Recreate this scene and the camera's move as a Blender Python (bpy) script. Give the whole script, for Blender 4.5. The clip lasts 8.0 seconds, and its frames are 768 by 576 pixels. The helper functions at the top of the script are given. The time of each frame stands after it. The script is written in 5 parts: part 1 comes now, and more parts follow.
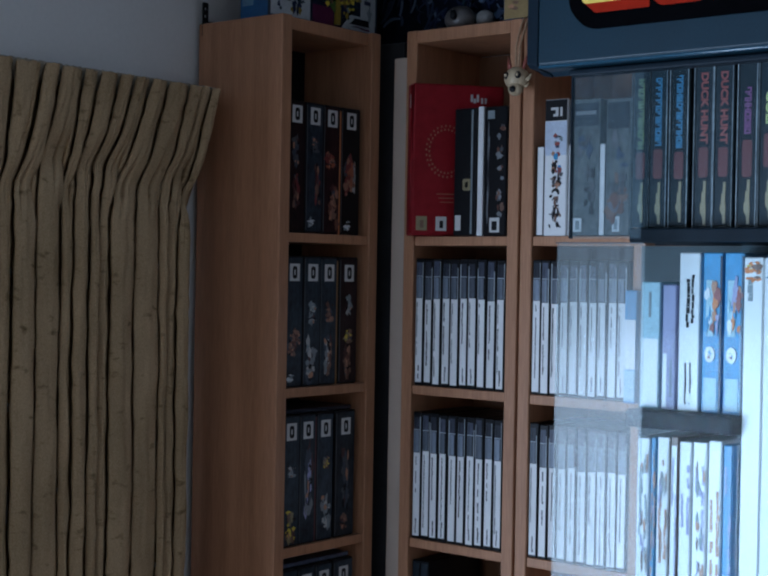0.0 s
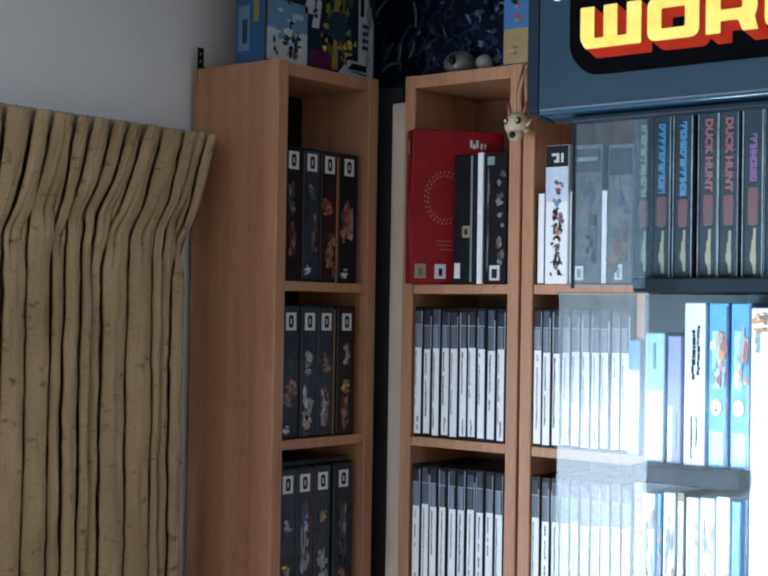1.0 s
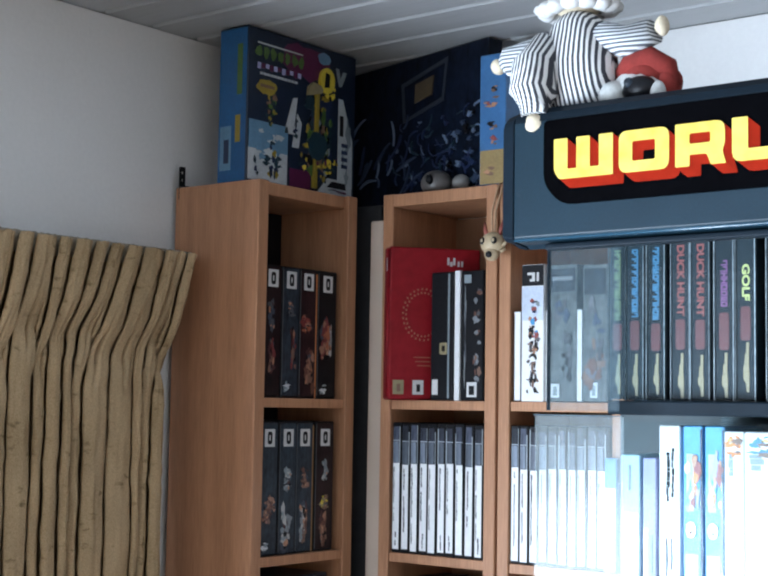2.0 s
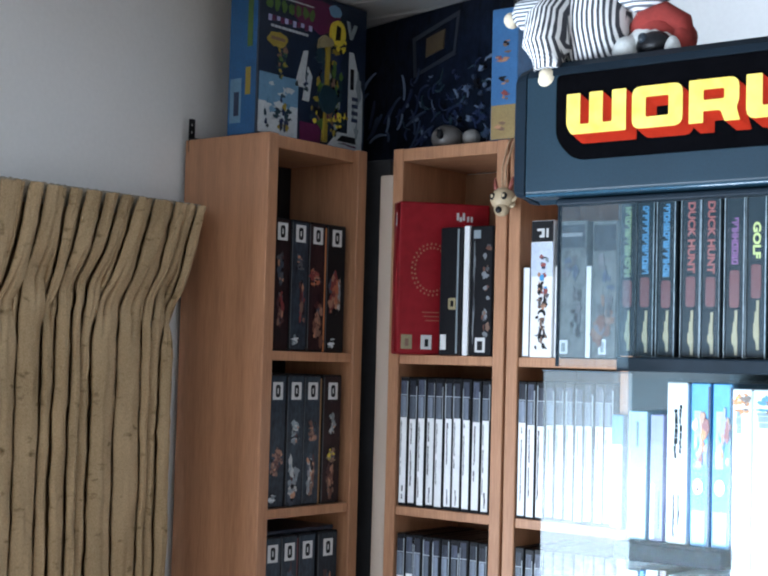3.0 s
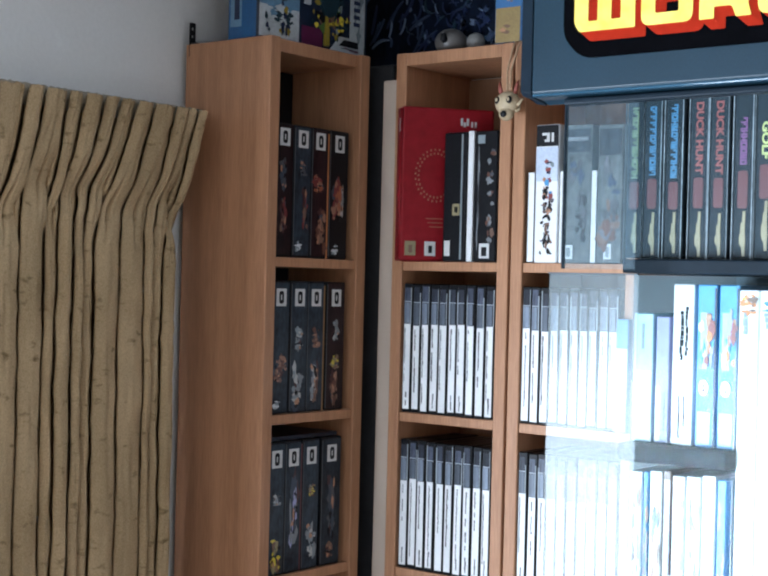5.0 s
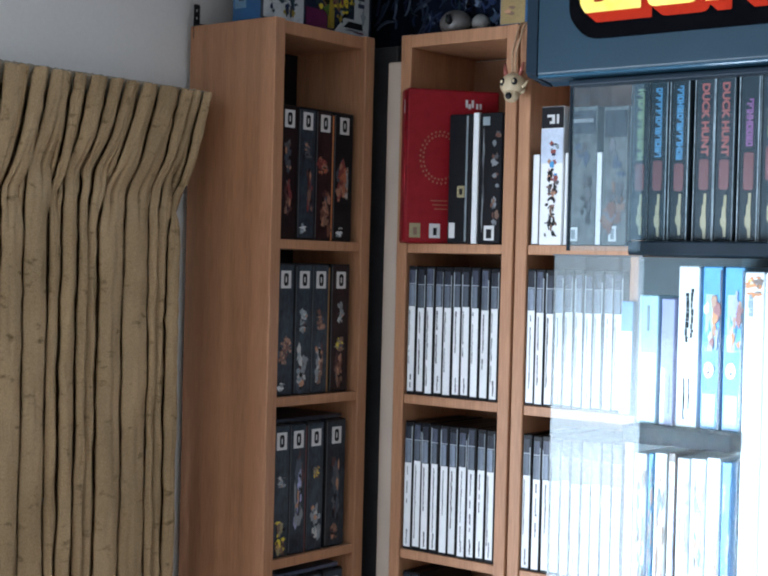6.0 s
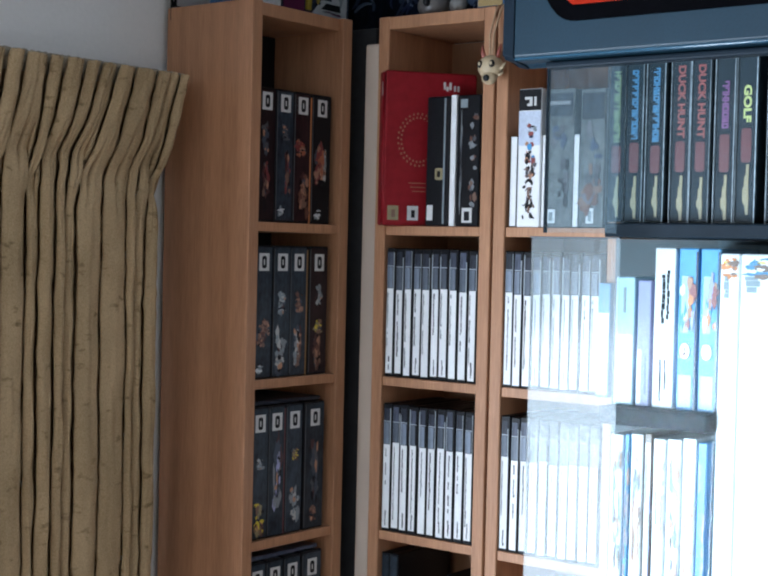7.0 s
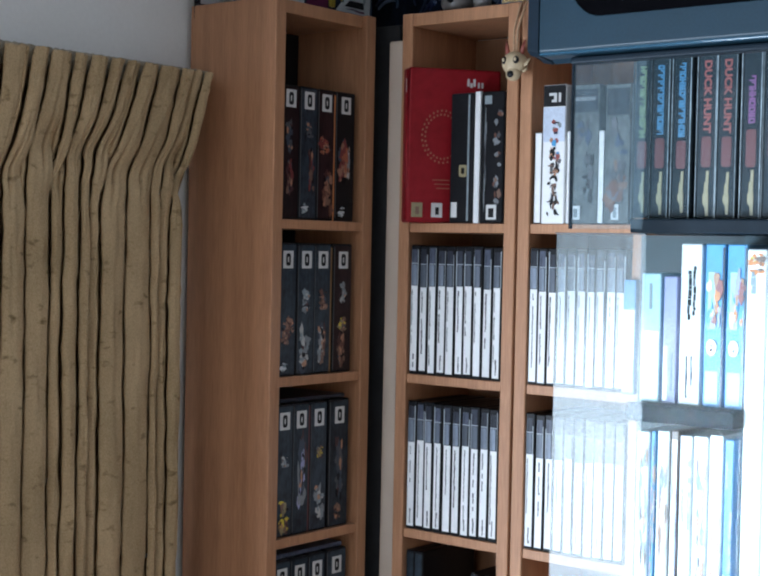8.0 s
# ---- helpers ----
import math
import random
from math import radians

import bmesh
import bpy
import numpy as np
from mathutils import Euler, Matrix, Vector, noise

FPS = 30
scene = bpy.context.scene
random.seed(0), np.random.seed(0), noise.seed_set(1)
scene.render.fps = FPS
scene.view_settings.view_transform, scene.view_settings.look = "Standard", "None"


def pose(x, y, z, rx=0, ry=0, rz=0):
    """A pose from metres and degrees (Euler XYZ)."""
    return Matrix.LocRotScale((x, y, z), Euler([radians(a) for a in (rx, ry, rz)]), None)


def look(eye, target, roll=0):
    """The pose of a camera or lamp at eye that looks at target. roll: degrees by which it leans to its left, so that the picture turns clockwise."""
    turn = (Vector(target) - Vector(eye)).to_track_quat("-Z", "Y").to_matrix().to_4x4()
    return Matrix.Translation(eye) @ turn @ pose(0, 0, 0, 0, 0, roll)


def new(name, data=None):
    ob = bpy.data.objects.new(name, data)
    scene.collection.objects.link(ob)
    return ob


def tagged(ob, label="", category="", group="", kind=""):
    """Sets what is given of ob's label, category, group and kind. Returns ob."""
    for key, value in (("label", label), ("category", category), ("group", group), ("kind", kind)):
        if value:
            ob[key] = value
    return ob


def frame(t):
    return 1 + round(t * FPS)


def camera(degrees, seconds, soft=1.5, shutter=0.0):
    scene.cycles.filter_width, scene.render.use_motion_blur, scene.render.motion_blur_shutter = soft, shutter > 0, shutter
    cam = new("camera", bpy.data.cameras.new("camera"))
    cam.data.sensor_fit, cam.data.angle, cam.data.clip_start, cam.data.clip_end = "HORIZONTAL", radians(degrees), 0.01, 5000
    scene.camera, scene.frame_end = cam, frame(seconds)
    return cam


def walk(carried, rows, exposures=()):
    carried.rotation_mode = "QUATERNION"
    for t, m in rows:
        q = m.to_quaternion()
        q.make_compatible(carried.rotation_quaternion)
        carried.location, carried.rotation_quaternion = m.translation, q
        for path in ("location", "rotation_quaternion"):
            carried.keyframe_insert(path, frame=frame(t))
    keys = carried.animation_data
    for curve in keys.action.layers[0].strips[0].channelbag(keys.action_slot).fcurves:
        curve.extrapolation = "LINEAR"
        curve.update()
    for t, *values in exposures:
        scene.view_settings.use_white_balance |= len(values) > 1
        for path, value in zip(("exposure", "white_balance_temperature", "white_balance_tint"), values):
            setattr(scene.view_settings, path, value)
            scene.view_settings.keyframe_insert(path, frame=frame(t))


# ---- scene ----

# camera: x runs along the back wall, y towards it, z up
cam = camera(30.26, 8.0, soft=2.2)
ROWS = [
    (0.0, 0.0215, -0.0164, 1.6569, 39.10, -0.63, 1.02),
    (0.5, -0.0031, 0.0242, 1.6659, 38.70, -0.32, 1.14),
    (1.0, -0.0011, 0.0177, 1.6676, 39.17, 1.04, 0.94),
    (1.5, 0.0136, 0.0042, 1.6901, 39.01, 3.24, 0.66),
    (1.7, 0.0147, 0.0010, 1.6948, 38.71, 4.07, 0.83),
    (2.2, 0.0135, -0.0040, 1.7030, 38.25, 4.95, 0.95),
    (2.8, 0.0118, -0.0085, 1.7065, 38.11, 3.99, 1.12),
    (3.0, 0.0096, -0.0044, 1.6981, 38.54, 3.03, 1.54),
    (3.5, 0.0044, -0.0040, 1.6880, 38.68, 1.82, 1.39),
    (4.0, 0.0043, -0.0035, 1.6873, 38.45, 1.09, 1.18),
    (4.5, 0.0017, -0.0008, 1.6834, 38.36, 0.38, 1.34),
    (4.7, -0.0009, -0.0005, 1.6796, 38.34, 0.11, 1.39),
    (6.0, -0.0043, -0.0001, 1.6763, 38.53, -0.86, 1.44),
    (6.5, 0.0006, -0.0010, 1.6759, 38.03, -1.30, 1.16),
    (7.0, 0.0000, 0.0000, 1.6760, 37.73, -1.54, 1.34),
    (7.5, -0.0010, 0.0027, 1.6722, 38.03, -1.86, 1.56),
    (8.0, -0.0041, 0.0016, 1.6730, 38.64, -1.59, 1.19),
]
EXPOSURES = [(0.0, -1.35, 5600, 10), (0.2, -1.1, 5700, 10), (0.5, -0.68, 6200, 10), (1.0, -0.25, 6380, 10), (1.5, 0.05, 6450, 10), (1.7, 0.14, 6430, 10), (3.0, 0.25, 6400, 10), (4.5, 0.25, 6430, 10), (6.0, 0.06, 6470, 10), (7.5, -0.05, 6470, 10), (8.0, -0.05, 6470, 10)]
walk(cam, [(t, pose(x, y, z, 90 + pitch, 0, yaw) @ pose(0, 0, 0, 0, 0, roll)) for t, x, y, z, yaw, pitch, roll in ROWS], EXPOSURES)

# ---- light: daylight through the window in the left wall ----
WALL_X, WALL_Y, CEIL = -1.54, 1.842, 2.2545
EAST, SOUTH = 2.0, -2.4
WIN_Y0, WIN_Y1, WIN_Z0, WIN_Z1 = -1.45, 0.80, 0.66, 1.57
world = bpy.data.worlds.new("world")
scene.world = world
world.use_nodes = True
wn = world.node_tree.nodes
sky = wn.new("ShaderNodeTexSky")
sky.sky_type, sky.sun_disc = "NISHITA", False
sky.sun_elevation, sky.sun_rotation = radians(40), radians(120)
world.node_tree.links.new(sky.outputs[0], wn["Background"].inputs[0])
wn["Background"].inputs[1].default_value = 0.1
lamp = bpy.data.lights.new("window_daylight", "AREA")
lamp.shape, lamp.size, lamp.size_y = "RECTANGLE", WIN_Y1 - WIN_Y0, WIN_Z1 - WIN_Z0
lamp.energy, lamp.color = 244.0, (0.70, 0.84, 1.0)
lamp_ob = new("window_daylight", lamp)
lamp_ob.matrix_world = look((WALL_X - 0.10, (WIN_Y0 + WIN_Y1) / 2, (WIN_Z0 + WIN_Z1) / 2), (1.0, (WIN_Y0 + WIN_Y1) / 2, (WIN_Z0 + WIN_Z1) / 2)) @ pose(0, 0, 0, 0, 0, 0)


# ---- materials ----
def mat(name, color, rough=0.5, var=0.12, scale=40.0, stretch=(1, 1, 1), bump=0.0, metal=0.0, second=None, fine=6.0, coat=0.0, spec=0.5, per_object=0.0):
    """Base colour with grain at two scales and a little relief; per_object varies its brightness from piece to piece."""
    m = bpy.data.materials.new(name)
    m.use_nodes = True
    nt = m.node_tree
    b = nt.nodes["Principled BSDF"]
    b.inputs["Roughness"].default_value = rough
    b.inputs["Metallic"].default_value = metal
    b.inputs["Coat Weight"].default_value = coat
    b.inputs["Specular IOR Level"].default_value = spec
    co = nt.nodes.new("ShaderNodeTexCoord")
    mp = nt.nodes.new("ShaderNodeMapping")
    mp.inputs["Scale"].default_value = stretch
    nt.links.new(co.outputs["Object"], mp.inputs[0])
    big, small = nt.nodes.new("ShaderNodeTexNoise"), nt.nodes.new("ShaderNodeTexNoise")
    for n, k in ((big, scale), (small, scale * fine)):
        n.inputs["Scale"].default_value = k
        n.inputs["Detail"].default_value = 4
        nt.links.new(mp.outputs[0], n.inputs[0])
    add = nt.nodes.new("ShaderNodeMath")
    add.operation = "ADD"
    nt.links.new(big.outputs[0], add.inputs[0])
    nt.links.new(small.outputs[0], add.inputs[1])
    ramp = nt.nodes.new("ShaderNodeMapRange")
    ramp.inputs[1].default_value, ramp.inputs[2].default_value = 0.7, 1.3
    nt.links.new(add.outputs[0], ramp.inputs[0])
    mix = nt.nodes.new("ShaderNodeMix")
    mix.data_type = "RGBA"
    lo = [c * (1 - var) for c in color]
    hi = second or [min(1, c * (1 + var)) for c in color]
    mix.inputs["A"].default_value, mix.inputs["B"].default_value = (*lo, 1), (*hi, 1)
    nt.links.new(ramp.outputs[0], mix.inputs["Factor"])
    out = mix.outputs["Result"]
    if per_object:
        info = nt.nodes.new("ShaderNodeObjectInfo")
        hsv = nt.nodes.new("ShaderNodeHueSaturation")
        rng = nt.nodes.new("ShaderNodeMapRange")
        rng.inputs[3].default_value, rng.inputs[4].default_value = 1 - per_object, 1 + per_object
        nt.links.new(info.outputs["Random"], rng.inputs[0])
        nt.links.new(rng.outputs[0], hsv.inputs["Value"])
        nt.links.new(out, hsv.inputs["Color"])
        out = hsv.outputs[0]
    nt.links.new(out, b.inputs["Base Color"])
    if bump:
        bp = nt.nodes.new("ShaderNodeBump")
        bp.inputs["Strength"].default_value = bump
        bp.inputs["Distance"].default_value = 0.002
        nt.links.new(add.outputs[0], bp.inputs["Height"])
        nt.links.new(bp.outputs[0], b.inputs["Normal"])
    return m


def stripe_mat(name, a, b_, per_m, axis):
    """Woven stripes: two cloth colours alternating along one axis."""
    m = mat(name, a, 0.9, 0.1, 120, bump=0.3)
    nt = m.node_tree
    b = nt.nodes["Principled BSDF"]
    co = nt.nodes.new("ShaderNodeTexCoord")
    w = nt.nodes.new("ShaderNodeTexWave")
    w.bands_direction = axis
    w.inputs["Scale"].default_value = per_m / 3.18
    w.inputs["Distortion"].default_value = 1.6
    w.inputs["Detail Scale"].default_value = 0.12
    w.inputs["Detail"].default_value = 0
    nt.links.new(co.outputs["Object"], w.inputs[0])
    st = nt.nodes.new("ShaderNodeMapRange")
    st.inputs[1].default_value, st.inputs[2].default_value = 0.42, 0.58
    nt.links.new(w.outputs["Fac"], st.inputs[0])
    mix = nt.nodes.new("ShaderNodeMix")
    mix.data_type = "RGBA"
    mix.inputs["A"].default_value, mix.inputs["B"].default_value = (*a, 1), (*b_, 1)
    nt.links.new(st.outputs[0], mix.inputs["Factor"])
    nt.links.new(mix.outputs["Result"], b.inputs["Base Color"])
    return m


def acrylic_mat(name, glare, gloss, rough, film=(0.61, 0.81, 0.93)):
    """Clear sheet: what lies behind, the gloss of both faces, a pale film painted as glare."""
    m = bpy.data.materials.new(name)
    m.use_nodes = True
    nt = m.node_tree
    nt.nodes.remove(nt.nodes["Principled BSDF"])
    tr, gl, df = (nt.nodes.new("ShaderNodeBsdf" + k) for k in ("Transparent", "Glossy", "Diffuse"))
    tr.inputs[0].default_value = (0.93, 0.97, 0.98, 1)
    gl.inputs["Roughness"].default_value = rough
    df.inputs[0].default_value = (*film, 1)
    noise_ = nt.nodes.new("ShaderNodeTexNoise")
    noise_.inputs["Scale"].default_value = 14
    noise_.inputs["Detail"].default_value = 5
    rng = nt.nodes.new("ShaderNodeMapRange")
    rng.inputs[1].default_value, rng.inputs[2].default_value = 0.35, 0.75
    rng.inputs[3].default_value, rng.inputs[4].default_value = glare * 0.4, glare
    nt.links.new(noise_.outputs[0], rng.inputs[0])
    a, b = nt.nodes.new("ShaderNodeMixShader"), nt.nodes.new("ShaderNodeMixShader")
    nt.links.new(rng.outputs[0], a.inputs[0])
    nt.links.new(tr.outputs[0], a.inputs[1])
    tl, both = nt.nodes.new("ShaderNodeBsdfTranslucent"), nt.nodes.new("ShaderNodeMixShader")
    tl.inputs[0].default_value = (*film, 1)
    nt.links.new(df.outputs[0], both.inputs[1])
    nt.links.new(tl.outputs[0], both.inputs[2])
    nt.links.new(both.outputs[0], a.inputs[2])
    b.inputs[0].default_value = gloss
    nt.links.new(a.outputs[0], b.inputs[1])
    nt.links.new(gl.outputs[0], b.inputs[2])
    nt.links.new(b.outputs[0], nt.nodes["Material Output"].inputs[0])
    return m


BEECH = mat("beech_veneer", (0.41, 0.195, 0.103), 0.42, 0.14, 9, (6, 6, 0.35), 0.10, second=(0.51, 0.255, 0.138), fine=9, spec=0.35)
BEECH_BACK = mat("beech_back_board", (0.31, 0.155, 0.08), 0.5, 0.12, 9, (5, 5, 0.4), 0.05)
BOUNCE_TAN = mat("matt_tan_bounce_paint", (0.60, 0.505, 0.425), 0.85, 0.03, 5, bump=0.12, fine=30)
PAINT = mat("matt_wall_paint", (0.74, 0.73, 0.72), 0.85, 0.03, 5, bump=0.12, fine=30)
CEIL_M = mat("painted_ceiling_boards", (0.41, 0.42, 0.425), 0.6, 0.06, 6, (0.6, 6, 1), 0.1)
FLOOR_M = mat("dark_brown_bounce_floor", (0.12, 0.088, 0.063), 0.95, 0.2, 20, bump=0.5)
WHITE_PAINT = mat("white_gloss_paint", (0.78, 0.78, 0.77), 0.35, 0.03, 8)
CURTAIN_M = mat("ochre_curtain_cloth", (0.355, 0.245, 0.134), 0.95, 0.16, 10, (1, 1, 0.7), 0.5, second=(0.52, 0.366, 0.214), fine=60, spec=0.1)
def speckle(m, color, scale, lo, hi):
    """Small dark marks with a ragged outline over a material: stains and painted wrinkle shade."""
    nt = m.node_tree
    b = nt.nodes["Principled BSDF"]
    src = b.inputs["Base Color"].links[0].from_socket
    co, n, r, mix = nt.nodes.new("ShaderNodeTexCoord"), nt.nodes.new("ShaderNodeTexNoise"), nt.nodes.new("ShaderNodeMapRange"), nt.nodes.new("ShaderNodeMix")
    mp = nt.nodes.new("ShaderNodeMapping")
    mp.inputs["Scale"].default_value = (1, 1, 1.8)
    n.inputs["Scale"].default_value, n.inputs["Detail"].default_value = scale, 6
    r.inputs[1].default_value, r.inputs[2].default_value = lo, hi
    mix.data_type = "RGBA"
    mix.inputs["B"].default_value = (*color, 1)
    nt.links.new(co.outputs["Object"], mp.inputs[0])
    nt.links.new(mp.outputs[0], n.inputs[0])
    nt.links.new(n.outputs[0], r.inputs[0])
    nt.links.new(r.outputs[0], mix.inputs["Factor"])
    nt.links.new(src, mix.inputs["A"])
    nt.links.new(mix.outputs["Result"], b.inputs["Base Color"])


# curtain: stains, and the dark of its horizontal wrinkles painted into the cloth
speckle(CURTAIN_M, (0.12, 0.078, 0.032), 44, 0.61, 0.77)
TAPE_M = mat("frayed_heading_tape", (0.30, 0.26, 0.20), 0.95, 0.3, 60, bump=0.5)
LINING_M = mat("grey_curtain_lining", (0.55, 0.56, 0.58), 0.9, 0.06, 20)
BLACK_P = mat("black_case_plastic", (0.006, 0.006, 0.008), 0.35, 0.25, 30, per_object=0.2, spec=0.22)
DARK_SLEEVE = mat("dark_sleeve_print", (0.010, 0.014, 0.020), 0.32, 0.5, 26, (1, 1, 0.5), second=(0.036, 0.050, 0.068), per_object=0.35, spec=0.25)
WINE_SLEEVE = mat("dark_wine_sleeve_print", (0.006, 0.004, 0.005), 0.32, 0.5, 24, (1, 1, 0.4), second=(0.030, 0.013, 0.015), per_object=0.35, spec=0.25)
WHITE_SLEEVE = mat("white_sleeve_print", (0.84, 0.84, 0.85), 0.22, 0.04, 20, per_object=0.06)
GREY_BAND = mat("grey_sleeve_band", (0.145, 0.170, 0.215), 0.3, 0.45, 60, (1, 1, 0.15), per_object=0.5, spec=0.35)
DUSK_BAND = mat("dusky_sleeve_strip", (0.050, 0.058, 0.085), 0.3, 0.5, 60, (1, 1, 0.15), per_object=0.6, spec=0.35)
CLEAR_EDGE = mat("pale_sleeve_edge", (0.42, 0.46, 0.50), 0.25, 0.15, 60)
EDGE_GLINT = mat("protector_edge_glint", (0.20, 0.25, 0.28), 0.25, 0.7, 30, (1, 1, 0.6), per_object=0.6)
TITLE_GREY = mat("dark_grey_title_ink", (0.10, 0.098, 0.108), 0.45, 0.3, 60, per_object=0.4, spec=0.2)
INK = mat("black_ink", (0.009, 0.009, 0.011), 0.45, 0.2, 60, spec=0.2)
LABEL_W = mat("white_label", (0.62, 0.61, 0.60), 0.4, 0.05, 60)
RED_BOX = mat("red_box_card", (0.235, 0.005, 0.010), 0.5, 0.12, 12, second=(0.28, 0.008, 0.015), spec=0.25)
GOLD = mat("gold_print", (0.30, 0.13, 0.07), 0.35, 0.2, 200)
SLATE_P = mat("blue_grey_moulded_plastic", (0.0052, 0.020, 0.033), 0.42, 0.16, 9, bump=0.06, fine=40, spec=0.26)
DARK_SLATE = mat("dark_slate_plastic", (0.006, 0.012, 0.019), 0.5, 0.15, 12, bump=0.05, spec=0.10)
PALE_SLATE = mat("pale_slate_plastic", (0.035, 0.060, 0.075), 0.4, 0.25, 14, bump=0.05, spec=0.3)
SIGN_BLACK = mat("black_sign_panel", (0.0022, 0.0022, 0.0028), 0.7, 0.2, 20, spec=0.0)
SIGN_YELLOW = mat("yellow_sign_letter", (0.70, 0.49, 0.085), 0.5, 0.06, 12, second=(0.78, 0.58, 0.14), spec=0.04)
SIGN_RED = mat("red_sign_shadow", (0.27, 0.016, 0.006), 0.7, 0.12, 18, spec=0.03)
BOX_BLACK = mat("black_box_card", (0.009, 0.018, 0.025), 0.45, 0.25, 30, per_object=0.15, spec=0.12)
CREAM = mat("cream_soft_plastic", (0.50, 0.38, 0.24), 0.5, 0.12, 90, bump=0.2)
PINK_EAR = mat("faded_red_rubber", (0.28, 0.07, 0.05), 0.5, 0.15, 90)
CORD_M = mat("tan_braided_cord", (0.40, 0.25, 0.15), 0.9, 0.3, 300)
BLACK_METAL = mat("black_painted_steel", (0.012, 0.012, 0.014), 0.35, 0.2, 40, metal=0.3)
BEIGE_M = mat("beige_painted_boxing", (0.54, 0.44, 0.36), 0.7, 0.06, 6, (1, 1, 0.3), 0.1)
NAVY_ART = mat("navy_swirl_print", (0.002, 0.0025, 0.005), 0.4, 0.5, 26, (1.4, 1, 0.8), second=(0.008, 0.014, 0.032), fine=3, spec=0.15)
GAP_SHADE = mat("gap_shade_grey", (0.026, 0.027, 0.031), 0.6, 0.2, 12, bump=0.1)
TEAL_BACK = mat("teal_slate_back", (0.014, 0.034, 0.042), 0.5, 0.2, 10, bump=0.05)
# the pale film of these sheets paints in window glare and haze
VEIL = acrylic_mat("glare_acrylic_sheet", 0.24, 0.010, 0.14, (0.86, 0.93, 0.95))
CLEAR = acrylic_mat("clean_acrylic_sheet", 0.010, 0.003, 0.06)
ACRYLIC = acrylic_mat("clear_acrylic_sheet", 0.12, 0.0085, 0.11)
SLEEVE_PLASTIC = acrylic_mat("clear_protector_plastic", 0.09, 0.025, 0.06)


def ink(name, rgb, rough=0.35):
    return mat(name, rgb, rough, 0.14, 50, per_object=0.05)


GREEN_I, BLUE_I, RED_I, PURPLE_I, LIME_I = ink("green_ink", (0.15, 0.20, 0.085)), ink("blue_ink", (0.045, 0.19, 0.34)), ink("red_ink", (0.27, 0.060, 0.052)), ink("purple_ink", (0.16, 0.05, 0.16)), ink("lime_ink", (0.52, 0.57, 0.20))
BRICK_I, STRAW_I, ORANGE_I, FLESH_I, SKY_I = ink("brick_red_ink", (0.105, 0.020, 0.024)), ink("straw_ink", (0.27, 0.225, 0.125)), ink("orange_ink", (0.62, 0.20, 0.05)), ink("flesh_ink", (0.45, 0.22, 0.13)), ink("sky_blue_ink", (0.06, 0.29, 0.56))
LAVENDER_I, PALE_I, YELLOW_I, BROWN_I, STEEL_I = ink("lavender_ink", (0.35, 0.35, 0.57)), ink("pale_cyan_ink", (0.42, 0.62, 0.71)), ink("yellow_ink", (0.66, 0.52, 0.05)), ink("brown_ink", (0.18, 0.10, 0.07)), ink("steel_ink", (0.22, 0.26, 0.28))
FROST, STEEL_NIGHT = ink("frost_blue_ink", (0.13, 0.18, 0.27)), ink("night_blue_ink", (0.030, 0.050, 0.095))
MAGENTA_I, TOY_BLUE, PAPER_I, NAVY_I = ink("magenta_ink", (0.22, 0.02, 0.12)), ink("toy_box_blue", (0.010, 0.095, 0.25)), ink("paper_white_ink", (0.62, 0.64, 0.66)), ink("navy_ink", (0.012, 0.022, 0.065))


# ---- builders ----
def bm_box(bm, x0, x1, y0, y1, z0, z1, bevel=0.0, seg=1):
    r = bmesh.ops.create_cube(bm, size=1, matrix=Matrix.LocRotScale(((x0 + x1) / 2, (y0 + y1) / 2, (z0 + z1) / 2), None, (x1 - x0, y1 - y0, z1 - z0)))
    if bevel:
        es = list({e for v in r["verts"] for e in v.link_edges})
        bmesh.ops.bevel(bm, geom=es, offset=bevel, segments=seg, affect="EDGES", profile=0.5)
    return bm


def boxes(*dims, bevel=0.0, seg=1):
    bm = bmesh.new()
    for d in dims:
        bm_box(bm, *d, bevel=bevel, seg=seg)
    return bm


def mesh_of(name, bm, material, smooth=False):
    me = bpy.data.meshes.new(name)
    bmesh.ops.recalc_face_normals(bm, faces=bm.faces[:])
    bm.to_mesh(me)
    bm.free()
    if smooth:
        for p in me.polygons:
            p.use_smooth = True
    for m in material if isinstance(material, (list, tuple)) else (material,):
        me.materials.append(m)
    return me


def part(name, bm, material, parent, label="", smooth=False):
    ob = new(name, mesh_of(name, bm, material, smooth))
    ob.parent = parent
    if label:
        tagged(ob, label=label)
    return ob


def thing(name, m, label, category, group="", kind=""):
    ob = new(name)
    ob.empty_display_size = 0.02
    ob.matrix_world = m
    return tagged(ob, label, category, group, kind)


def single(name, bm, material, label, category, m=None, group="", kind="", smooth=False):
    ob = new(name, mesh_of(name, bm, material, smooth))
    if m is not None:
        ob.matrix_world = m
    return tagged(ob, label, category, group, kind)


def ball(bm, c, r, mi=0, rot=None, u=18, v=12):
    res = bmesh.ops.create_uvsphere(bm, u_segments=u, v_segments=v, radius=1, matrix=Matrix.LocRotScale(c, rot, r))
    for f in {f for w in res["verts"] for f in w.link_faces}:
        f.material_index, f.smooth = mi, True


